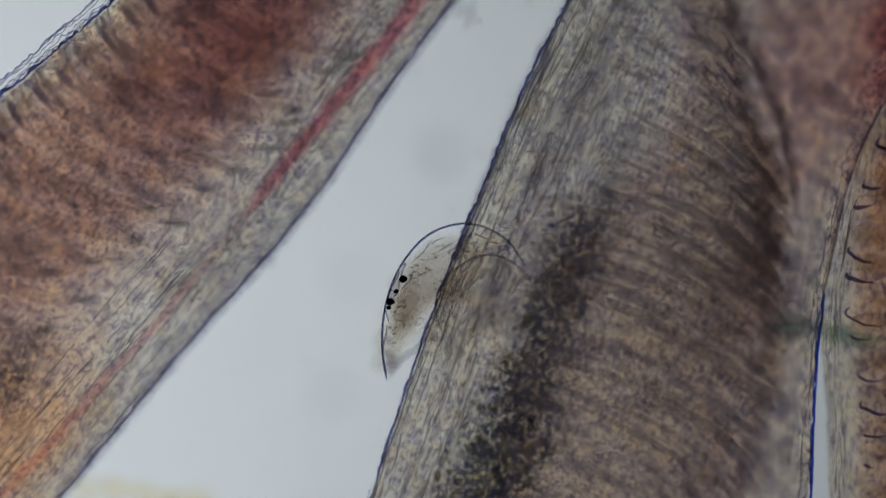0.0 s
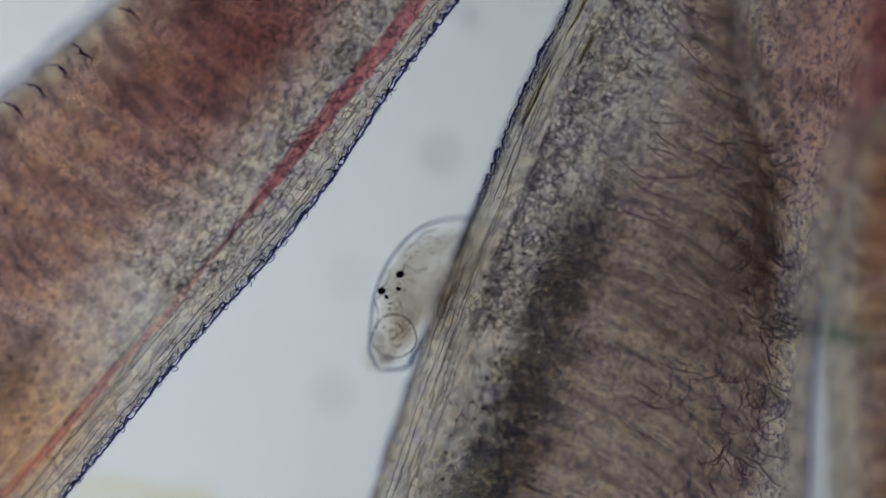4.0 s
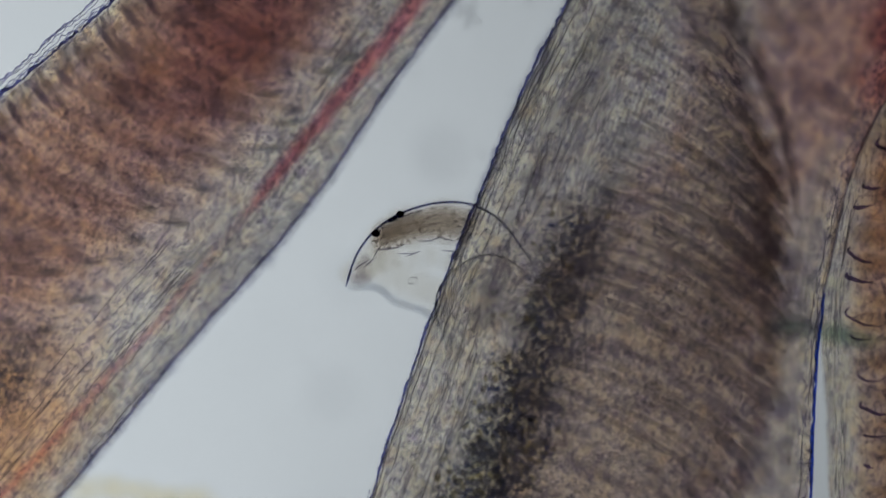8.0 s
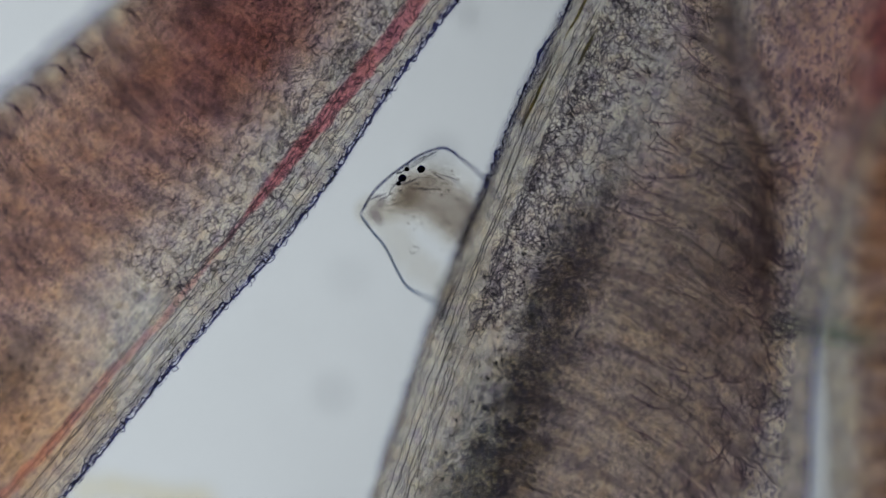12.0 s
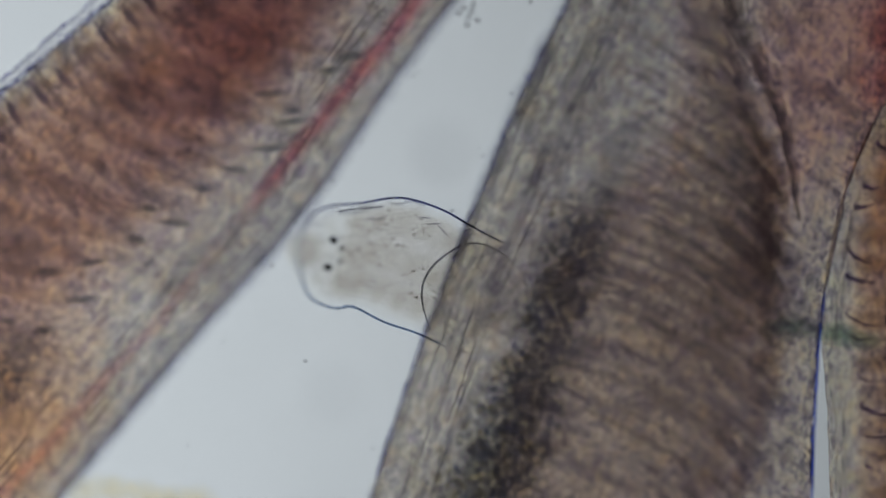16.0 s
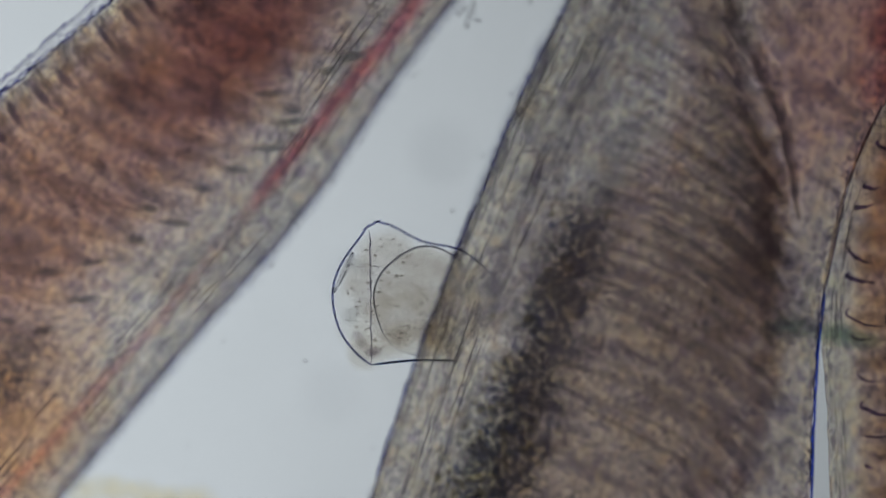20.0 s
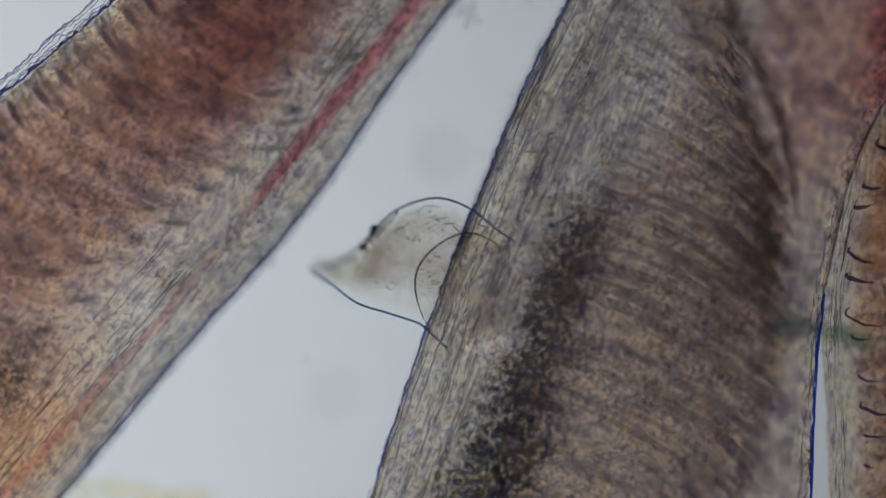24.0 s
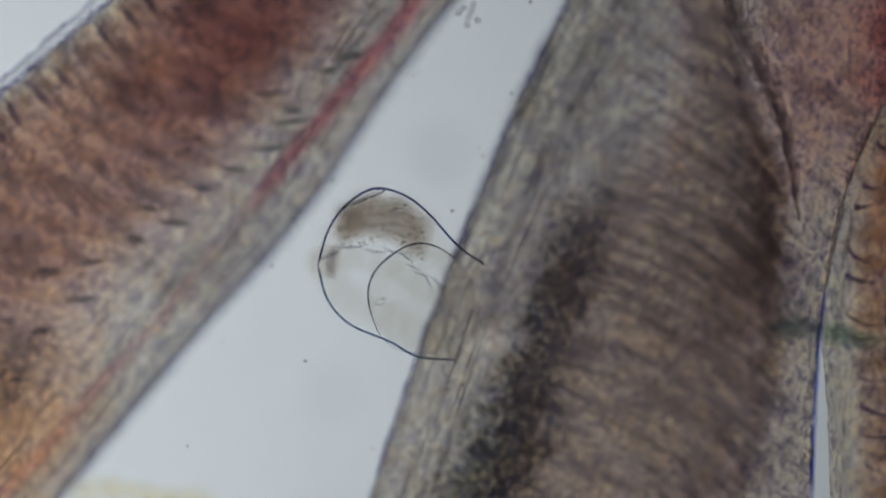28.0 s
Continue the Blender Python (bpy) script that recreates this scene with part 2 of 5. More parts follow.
MAT_FOLDLINE = plain_clear("lamella_edge", (0.56, 0.48, 0.72), 0.3, 8.0)
MAT_TIP = plain_clear("lamella_tip", (0.97, 0.92, 0.85), 0.15, 7.0, lens=True)
MAT_FIBRE = plain_clear("fibre", (0.75, 0.74, 0.77), 0.12, 12.0)
MAT_OLIVE = plain_clear("olive_fibre", (0.72, 0.66, 0.38), 0.3, 12.0)
MAT_CREASE = plain_clear("crease", (0.86, 0.82, 0.89), 0.1, 12.0)
MAT_TANGLE = plain_clear("fine_crease", (0.80, 0.77, 0.85), 0.1, 12.0)
MAT_CELL = plain_clear("cell_outline", (0.79, 0.77, 0.82), 0.12, 9.0)
MAT_BORDERCELL = plain_clear("border_cell", (0.60, 0.61, 0.80), 0.3, 9.0)
MAT_LENS = plain_clear("cell_body", (0.97, 0.965, 0.95), 0.05, 9.0, 0.4, 1.2)
MAT_GRAIN = plain_clear("dark_pigment", (0.82, 0.83, 0.88), 0.4, 7.0, 0.2, 1.2)
MAT_YELLOW = plain_clear("yellow_pigment", (0.99, 0.96, 0.84), 0.2, 7.0, 0.3, 1.18)
MAT_BLUEGRAIN = plain_clear("blue_pigment", (0.40, 0.52, 0.88), 0.3, 7.0, lens=True)
MAT_BODY = plain_clear("worm_tissue", (0.990, 0.983, 0.970), 0.025, 4.0, lens=0.45)
MAT_MASS = plain_clear("worm_gut", (0.994, 0.984, 0.974), 0.05, 6.0, lens=0.03)
MAT_GRANULE = plain_clear("worm_granule", (0.94, 0.92, 0.90), 0.2, 3.0)
MAT_DISC = plain_clear("sucker_tissue", (0.970, 0.962, 0.948), 0.03, 12.0)
MAT_MARGIN = plain_clear("worm_skin_edge", (0.62, 0.64, 0.82), 0.3, 9.0)
MAT_BELLY = plain_clear("worm_belly_edge", (0.82, 0.885, 0.985), 0.3, 9.0)
MAT_LIP = plain_clear("worm_lip", (0.92, 0.90, 0.92), 0.1, 5.0, lens=True)
MAT_LIPLINE = plain_clear("mouth_line", (0.80, 0.80, 0.84), 0.25, 6.0)
MAT_GLAND = plain_clear("worm_gland", (0.82, 0.81, 0.82), 0.15, 9.0)
MAT_WARM_HAZE = plain_clear("warm_haze", (1.0, 0.972, 0.90), 0.02, 20.0, lens=True)
MAT_RING = plain_clear("sucker_ring", (0.75, 0.75, 0.81), 0.4, 9.0)
MAT_FOLD = plain_clear("worm_fold", (0.83, 0.82, 0.88), 0.2, 9.0)
MAT_EYE = plain_clear("eye_pigment", (0.035, 0.035, 0.16), 0.3, 5.0)
MAT_SPECK = plain_clear("water_speck", (0.62, 0.62, 0.66), 0.4, 4.0)
MAT_GLASS = plain_clear("slide_glass", (0.985, 0.99, 0.99), 0.01, 400.0)


def diffuser_material():
    n = Net("ground_glass")
    t = n.t.nodes.new("ShaderNodeBsdfTranslucent")
    n.link(n.mix(n.ease(n.noise(300, 3), 0.3, 0.7), (0.86, 0.88, 0.9), (0.9, 0.91, 0.92)), t.inputs[0])
    o = n.t.nodes.new("ShaderNodeOutputMaterial")
    n.link(t.outputs[0], o.inputs[0])
    return n.mat


MAT_DIFFUSER = diffuser_material()


# ---- mesh helpers, all in micrometres ----
def mesh(name, verts, faces, mats, slots=None, across=None):
    me = bpy.data.meshes.new(name)
    me.from_pydata((np.asarray(verts, float) * UM).tolist(), [], faces)
    for m in mats if isinstance(mats, (list, tuple)) else [mats]:
        me.materials.append(m)
    if slots is not None:
        me.polygons.foreach_set("material_index", slots)
    if across is not None:
        me.attributes.new("across", "FLOAT", "POINT").data.foreach_set("value", across)
    me.polygons.foreach_set("use_smooth", [True] * len(me.polygons))
    me.update()
    return me


def thing(name, x, y, z, turn, label, category, group="", kind=""):
    ob = new(name)
    ob.empty_display_size = 20 * UM
    ob.matrix_basis = Matrix.Translation((x * UM, y * UM, z * UM)) @ pose(0, 0, 0, 0, 0, turn)
    return tagged(ob, label, category, group, kind)


def part(name, me, parent, label="", place=None):
    ob = new(name, me)
    ob.parent = parent
    if place is not None:
        ob.matrix_basis = place
    if label:
        tagged(ob, label)
    return ob


def at(x, y, z, rz=0.0, rx=0.0, ry=0.0):
    """A pose in micrometres and degrees."""
    return Matrix.Translation((x * UM, y * UM, z * UM)) @ pose(0, 0, 0, rx, ry, rz)


def curve_through(points, count):
    """Evenly spaced points on a smooth curve through the given ones."""
    p = np.asarray(points, float)
    p = np.vstack([2 * p[0] - p[1], p, 2 * p[-1] - p[-2]])
    out = []
    for i in range(1, len(p) - 2):
        for s in np.linspace(0, 1, 16, endpoint=False):
            a, b, c, d = p[i - 1:i + 3]
            out.append(0.5 * (2 * b + (c - a) * s + (2 * a - 5 * b + 4 * c - d) * s * s + (3 * b - a - 3 * c + d) * s ** 3))
    out.append(p[-2])
    out = np.array(out)
    run = np.concatenate([[0], np.cumsum(np.linalg.norm(np.diff(out, axis=0), axis=1))])
    want = np.linspace(0, run[-1], count)
    return np.stack([np.interp(want, run, out[:, k]) for k in range(out.shape[1])], axis=1)


def tube(path, radius, sides=6, flat=1.0):
    """A tapered strand along a path of 3D points; radius: a number or one a point."""
    path = np.asarray(path, float)
    n = len(path)
    r = np.full(n, radius, float) if np.isscalar(radius) else np.asarray(radius, float)
    tangent = np.gradient(path, axis=0)
    tangent /= np.linalg.norm(tangent, axis=1)[:, None] + 1e-9
    side = np.cross(tangent, (0, 0, 1.0))
    side /= np.linalg.norm(side, axis=1)[:, None] + 1e-9
    up = np.cross(side, tangent)
    verts, faces = [], []
    for i in range(n):
        for k in range(sides):
            a = TAU * k / sides
            verts.append(path[i] + r[i] * (math.cos(a) * side[i] + flat * math.sin(a) * up[i]))
    for i in range(n - 1):
        for k in range(sides):
            b = (k + 1) % sides
            faces.append((i * sides + k, i * sides + b, (i + 1) * sides + b, (i + 1) * sides + k))
    faces.append(tuple(range(sides))[::-1])
    faces.append(tuple((n - 1) * sides + k for k in range(sides)))
    return verts, faces


def blob(rx, ry, rz, rings=8, sides=14, rough=0.0, seed=0.0):
    """A rounded body with half-axes rx, ry, rz and a slightly uneven skin."""
    verts, faces = [(0, 0, -rz)], []
    for i in range(1, rings):
        lat = -math.pi / 2 + math.pi * i / rings
        for k in range(sides):
            a = TAU * k / sides
            p = Vector((math.cos(lat) * math.cos(a), math.cos(lat) * math.sin(a), math.sin(lat)))
            s = 1 + rough * noise.noise(p * 1.7 + Vector((seed, seed * 0.7, 0)))
            verts.append((rx * s * p.x, ry * s * p.y, rz * s * p.z))
    verts.append((0, 0, rz))
    top = len(verts) - 1
    for k in range(sides):
        b = (k + 1) % sides
        faces.append((0, 1 + b, 1 + k))
        for i in range(rings - 2):
            o = 1 + i * sides
            faces.append((o + k, o + b, o + sides + b, o + sides + k))
        o = 1 + (rings - 2) * sides
        faces.append((o + k, o + b, top))
    return verts, faces


def join(pieces):
    verts, faces = [], []
    for v, f in pieces:
        o = len(verts)
        verts.extend(v)
        faces.extend(tuple(i + o for i in q) for q in f)
    return verts, faces


def local(points, origin, turn):
    """World points of the plan, in the space of a thing at origin turned by so many degrees."""
    p = np.asarray(points, float) - np.asarray(origin, float)
    c, s = math.cos(radians(turn)), math.sin(radians(turn))
    return np.stack([p[:, 0] * c + p[:, 1] * s, -p[:, 0] * s + p[:, 1] * c], axis=1)


def slab(edge_a, edge_b, along, across, top, low, bump=2.0, size=14.0):
    """A closed soft slab between two border curves; top and low give the height at a share across. Returns verts, faces, slots and each vertex's share across."""
    a, b = curve_through(edge_a, along), curve_through(edge_b, along)
    verts, faces, slots, shares = [], [], [], []
    for level in (0, 1):
        for i in range(along):
            for j in range(across):
                s = j / (across - 1)
                x, y = a[i] * (1 - s) + b[i] * s
                z = top(s) if level == 0 else low(s)
                n1 = noise.noise(Vector((x / size, y / size, level * 9.0)))
                n2 = noise.noise(Vector((x / 60, y / 60, 3 + level * 9.0)))
                lift = bump * n1 + bump * 2.5 * n2
                if j in (0, across - 1):
                    z, lift = (top(s) + low(s)) / 2, 0
                    x, y = x + 1.6 * n1 + 2.5 * n2, y + 1.6 * n1 + 2.5 * n2
                verts.append((x, y, z + (lift if level == 0 else 0.6 * abs(lift))))
                shares.append(s)
    half = along * across
    for i in range(along - 1):
        for j in range(across - 1):
            q = (i * across + j, (i + 1) * across + j, (i + 1) * across + j + 1, i * across + j + 1)
            faces.append(q)
            slots.append(0)
            faces.append(tuple(v + half for v in q[::-1]))
            slots.append(1)
    for i in range(along - 1):
        for j in (0, across - 1):
            q = (i * across + j, (i + 1) * across + j, (i + 1) * across + j + half, i * across + j + half)
            faces.append(q[::-1] if j == 0 else q)
            slots.append(1)
    for j in range(across - 1):
        for i in (0, along - 1):
            q = (i * across + j, i * across + j + 1, i * across + j + 1 + half, i * across + j + half)
            faces.append(q if i == 0 else q[::-1])
            slots.append(1)
    return verts, faces, slots, shares


def dome(low, high, near=0.35, away=None, end=None):
    """A rounded cross-section that climbs from low at one border to high within the share near, and falls to end within away."""
    away, end = away or near, low if end is None else end
    def height(s):
        e, base = (s / near, low) if s / near < (1 - s) / away else ((1 - s) / away, end)
        if base == end and end != low and e < 1:
            return base + (high - base) * e * e * (3 - 2 * e)
        return base + (high - base) * math.sqrt(max(0.0, 1 - (1 - min(e, 1)) ** 2))
    return height


# ---- the slide and the diffuser ----
def plate(name, half_x, half_y, z0, z1, mat, label, category):
    v = [(sx * half_x, sy * half_y, z) for z in (z0, z1) for sx, sy in ((-1, -1), (1, -1), (1, 1), (-1, 1))]
    f = [(3, 2, 1, 0), (4, 5, 6, 7), (0, 1, 5, 4), (1, 2, 6, 5), (2, 3, 7, 6), (3, 0, 4, 7)]
    me = mesh(name, v, f, mat)
    me.polygons.foreach_set("use_smooth", [False] * 6)
    return tagged(new(name, me), label, category, kind="structure")


plate("glass_slide", 1100, 800, -350, 0, MAT_GLASS, "clear glass microscope slide under the wet gill", "slide")
plate("cover_glass", 900, 700, 160, 330, MAT_GLASS, "thin clear cover glass over the wet gill", "cover glass")
ring = [(math.cos(TAU * k / 64) * 4200, math.sin(TAU * k / 64) * 4200, z) for z in (-6000.0, ) for k in range(64)]
tagged(new("diffuser", mesh("diffuser", ring, [tuple(range(64))], MAT_DIFFUSER)), "round ground-glass diffuser over the lamp of the microscope", "diffuser", kind="structure")


# ---- gill filaments ----
def rim(parent, points, z, mat, radius, name, label, sides=6, count=160, rough=1.0):
    """The dark thickened skin along a border. z: its height, or its heights at even shares of the way."""
    p = curve_through(points, count)
    path, radii = [], []
    heights = np.interp(np.linspace(0, 1, count), np.linspace(0, 1, np.size(z)), np.atleast_1d(z))
    for i, (x, y) in enumerate(p):
        z = heights[i]
        n1 = noise.noise(Vector((x / 9, y / 9, z)))
        n2 = noise.noise(Vector((x / 40, y / 40, z + 4)))
        path.append((x + 1.5 * rough * n1 + 2.5 * n2, y + 1.5 * rough * n1 + 2.5 * n2, z + 2 * n2))
        radii.append(radius * max(0.35, 0.95 + 0.4 * rough * n1 + 0.5 * n2))
    return part(name, mesh(name, *tube(path, radii, sides), mat), parent, label)


def lamella(parent, path, width, z0, z1, mat, name="lamella"):
    """A thin leaf of tissue that stands on edge along a path, rounded at its tip."""
    p = curve_through(path, 22)
    n = len(p)
    verts, faces, sides = [], [], 10
    tangent = np.gradient(p, axis=0)
    tangent /= np.linalg.norm(tangent, axis=1)[:, None]
    normal = np.stack([-tangent[:, 1], tangent[:, 0]], axis=1)
    for i in range(n):
        s = i / (n - 1)
        w = width * (0.35 + 0.65 * math.sqrt(max(0, 1 - (1 - min(1, s / 0.12)) ** 2))) * (1 - 0.55 * s) * min(1, (1 - s) / 0.1 + 0.15)
        w *= 1 + 0.25 * noise.noise(Vector((p[i][0] / 25, p[i][1] / 25, 1)))
        mid, half = (z0 + z1) / 2, (z1 - z0) / 2 * min(1.0, 0.4 + s / 0.08)
        for k in range(sides):
            a = TAU * k / sides
            verts.append((p[i][0] + normal[i][0] * w * math.cos(a), p[i][1] + normal[i][1] * w * math.cos(a), mid + half * math.sin(a)))
    for i in range(n - 1):
        for k in range(sides):
            b = (k + 1) % sides
            faces.append((i * sides + k, i * sides + b, (i + 1) * sides + b, (i + 1) * sides + k))
    faces.append(tuple(range(sides))[::-1])
    faces.append(tuple((n - 1) * sides + k for k in range(sides)))
    return part(name, mesh(name, verts, faces, mat), parent)


def wavy(path, amount, size, seed):
    """The path with a slow unevenness."""
    return [(x + amount * noise.noise(Vector((x / size, y / size, seed))), y + amount * noise.noise(Vector((x / size, y / size, seed + 5))), z) for x, y, z in path]


def strands(edge, first, last, count, spread, height, long, thick, seed, keep=0.95):
    """Fine fibres that run along a border curve, each at its own distance from it. spread: the range of that distance."""
    rng = random.Random(seed)
    e = curve_through(edge, 240)
    tangent = np.gradient(e, axis=0)
    tangent /= np.linalg.norm(tangent, axis=1)[:, None]
    inward = np.stack([-tangent[:, 1], tangent[:, 0]], axis=1) * (1 if spread[1] > 0 else -1)
    out = []
    for k in range(count):
        d = abs(spread[0]) + (abs(spread[1]) - abs(spread[0])) * rng.random() ** keep
        n = int(rng.uniform(*long))
        i = rng.randrange(first, max(first + 1, last - n))
        pts = [(*(e[j] + inward[j] * d), height(d)) for j in range(i, min(i + n, 239), 2)]
        if len(pts) < 4:
            continue
        pts = wavy(wavy(pts, 2.6, 22, k), 1.3, 7, k + 40)
        r = rng.uniform(*thick)
        out.append(tube(pts, [r * min(1, 0.25 + 3 * min(j, len(pts) - 1 - j) / len(pts)) for j in range(len(pts))], 5))
    return out


def arcs(seed, count):
    """Open, uneven cell outlines."""
    rng = random.Random(seed)
    out = []
    for k in range(count):
        r, a0, sweep = rng.uniform(3.6, 7.0), rng.uniform(0, TAU), rng.uniform(1.8, 5.0)
        long = rng.uniform(1.0, 1.7)
        pts = []
        for i in range(13):
            a = a0 + sweep * i / 12
            rr = r * (1 + 0.25 * noise.noise(Vector((math.cos(a) * 1.3, math.sin(a) * 1.3, k + seed))))
            pts.append((rr * long * math.cos(a), rr * math.sin(a), 0.6 * math.sin(3 * a)))
        out.append(tube(pts, [0.95 * min(1, 0.25 + 0.2 * min(i, 12 - i)) for i in range(13)], 5))
    return out


def moved(piece, x, y, z, turn, grow=1.0):
    c, s = math.cos(turn) * grow, math.sin(turn) * grow
    return [(x + c * px - s * py, y + s * px + c * py, z + pz * grow) for px, py, pz in piece[0]], piece[1]


def grains(rng, count, place, size):
    """Many small uneven grains in one mesh."""
    shapes = [blob(1.0, rng.uniform(0.6, 0.9), rng.uniform(0.5, 0.8), 4, 6, 0.35, k) for k in range(6)]
    return join([moved(rng.choice(shapes), *place(), rng.uniform(0, TAU), rng.uniform(*size)) for k in range(count)])


def speck(parent, name, piece, mat, label=""):
    ob = part(name, mesh(name, *piece, mat), parent, label)
    return tagged(ob, kind="stuff")


def each(parent, name, pieces, mat):
    """One part for every strand."""
    for piece in pieces:
        part(name, mesh(name, *piece, mat), parent)


# left filament: from the bottom up, the border to the open water first
L0, LT = (-235.5, -14.2), 51.0
left = thing("gill_filament", *L0, 0, LT, "translucent brown gill filament with a red vessel and curved lamellae", "gill filament", "gill filaments")
LEFT_EDGE = local([(-566, -400), (-438, -247), (-318, -104), (-236, -14), (-153, 91), (-63, 226), (57, 383)], L0, LT)
LEFT_TIPS = local([(-1008, -119), (-873, -29), (-738, 83), (-588, 203), (-517, 263), (-446, 323), (-363, 394)], L0, LT)
LEFT_SKIN = local([(-1008, -100), (-873, -10), (-738, 102), (-588, 222), (-517, 283), (-446, 346), (-363, 417)], L0, LT)
left_top, left_low = dome(98, 128, 0.16, 0.13, 48), dome(90, 2, 0.2, 0.3, 44)
v, f, s, q = slab(LEFT_EDGE, LEFT_TIPS, 220, 120, left_top, left_low, 1.4)
part("body", mesh("body", v, f, [MAT_LEFT_TOP, MAT_LEFT_LOW], s, q), left)
v, f, s, q = slab(LEFT_EDGE + (0, 3), LEFT_TIPS - (0, 5), 220, 120, dome(94, 54, 0.2, 0.1, 48), dome(93, 51, 0.2, 0.1, 46), 1.2)
part("core", mesh("core", v, f, [MAT_LEFT_CORE, MAT_FILM], s, q), left, "speckled inner tissue")
rim(left, LEFT_EDGE - (0, 3), 114, MAT_EDGE, 1.7, "border_skin", "dark bluish rim of skin", count=420, rough=2.6)
rim(left, LEFT_EDGE + (0, 0.5), 117, MAT_RIM, 0.9, "inner_border_line", "thin blue line inside the border", count=420, rough=3.0)
rim(left, LEFT_TIPS, 50, MAT_RIM, 2.0, "inner_skin_line", "dark blue line of skin over the lamella tips", count=420, rough=2.4)
rim(left, LEFT_SKIN, 50, MAT_VIOLET, 1.1, "outer_skin_line", "thin violet outer line of skin", count=420, rough=1.6)
for k in range(5):
    share = 0.16 + 0.16 * k
    rim(left, LEFT_TIPS * (1 - share) + LEFT_SKIN * share + (0, 2 * math.sin(5 * k)), 47 + k, MAT_VIOLET, 0.65, "skin_line", "thin violet line of skin", count=320, rough=2.2)
rim(left, LEFT_EDGE + (0, 1.5), 62, MAT_VIOLET, 2.4, "lower_skin_line", "violet lower line of skin")
v, f, s, q = slab(LEFT_TIPS, LEFT_SKIN, 160, 8, dome(49, 53, 0.5), dome(48, 45, 0.5), 0.8)
part("skin_fold", mesh("skin_fold", v, f, [MAT_LENS, MAT_BODY], s, q), left, "clear fold of skin")
vessel = curve_through(local([(-603, -348), (-506, -243), (-438, -164), (-363, -82), (-288, 12), (-213, 106), (-146, 188), (-78, 271), (-3, 370)], L0, LT), 120)
vr = np.interp(np.linspace(0, 1, 120), (0, 0.25, 0.42, 0.5, 0.56, 0.62, 0.8, 1), (7.5, 6.0, 4.5, 2.2, 3.6, 9.0, 11.5, 13))
vr = vr * np.array([1 + 0.35 * noise.noise(Vector((i / 2.2, 0, 5))) for i in range(120)])
part("blood_vessel", mesh("blood_vessel", *tube(wavy([(x, y, 112) for x, y in vessel[58:]], 3, 30, 2), vr[58:], 10, 0.6), MAT_BLOOD), left, "red blood vessel with a ragged outline")
part("blood_vessel", mesh("blood_vessel", *tube(wavy([(x, y, 100) for x, y in vessel[66:]], 6, 18, 7), vr[66:] * 0.8, 10, 0.6), MAT_BLOOD), left, "red blood vessel with a ragged outline")
for k, (z, wide) in enumerate(((110, 1.0), (84, 0.55))):
    part("blood_vessel", mesh("blood_vessel", *tube(wavy([(x, y + 2 * k, z) for x, y in vessel[:60]], 4, 24, 4 + k), vr[:60] * wide, 10, 0.6), MAT_THINBLOOD), left, "pale red stretch of vessel that runs out")
rng = random.Random(4)
for i in range(34):
    d = -1000 + i * 52.0 + rng.uniform(-7, 7)
    x, y = 30 + d * 0.766, 156 - d * 0.643
    if not -70 < y < 480:
        continue
    k = rng.uniform(0.8, 1.15)
    path = [(x, y), (x + 40, y + 55), (x + 150 * k, y + 122), (x + 250 * k, y + 150), (x + 345 * k, y + 165 + rng.uniform(-12, 12))]
    plan = [((px - 784) * 0.75, (441 - py) * 0.75) for px, py in path]
    bent = [(px + rng.uniform(-7, 7), py + rng.uniform(-7, 7)) for px, py in local(plan, L0, LT)]
    lamella(left, bent, rng.uniform(9, 17), 38, 62, MAT_LAMELLA)
    end = local(plan, L0, LT)[-1]
    rx, ry = rng.uniform(16, 32), rng.uniform(5, 9)
    # Soft dark blob that imitates the shading at the lamella's inner end.
    part("lamella_root_shade", mesh("lamella_root_shade", *blob(rx, ry, 10, 8, 14, 0.3, i), MAT_ROOT_SHADE), left, place=at(end[0] - 6, end[1] + 14, 20, rng.uniform(-60, -40)))
    tip = local(plan, L0, LT)[0]
    # A soft dark blob stands in for the shade between two tips.
    if rng.random() < 0.8:
        part("lamella_gap_shade", mesh("lamella_gap_shade", *blob(rng.uniform(28, 42), rng.uniform(6, 9), 8, 8, 14, 0.4, i + 20), MAT_GAP_SHADE), left, place=at(tip[0] + 21, tip[1] - rng.uniform(26, 36), 40, rng.uniform(-112, -92)))
    hook = [(tip[0] + 22 + 5 * math.sin(3 * s), tip[1] - 4 - 34 * s - rng.uniform(0, 3), 104 + 4 * s) for s in np.linspace(0, 1, 9)]
    if rng.random() < 0.85:
        part("tip_crease", mesh("tip_crease", *tube(wavy(hook, 6, 16, i), [rng.uniform(1.0, 2.6) * math.sin(math.pi * (j + 0.6) / 9.2) + 0.3 for j in range(9)], 6), MAT_FOLDLINE), left, "dark blue crease between two lamella tips")
    part("lamella_tip", mesh("lamella_tip", *blob(15, 11.5, 14, 8, 14, 0.2, i + 50), MAT_TIP), left, place=at(tip[0] + rng.uniform(-4, 4), tip[1] - 22, 36, rng.uniform(-20, 20)))
each(left, "fibre", strands(LEFT_EDGE, 0, 239, 46, (5, 60), lambda d: left_top(min(0.5, d / 430)) + 1.5, (20, 70), (0.5, 1.05), 11), MAT_FIBRE)
each(left, "fibre", strands(LEFT_EDGE, 0, 120, 40, (20, 120), lambda d: 52.0, (8, 26), (0.5, 1.0), 12), MAT_FIBRE)
each(left, "fibre", strands(LEFT_EDGE, 0, 239, 36, (8, 100), lambda d: max(34.0, left_low(d / 430) + 2), (10, 40), (0.6, 1.1), 13), MAT_FIBRE)
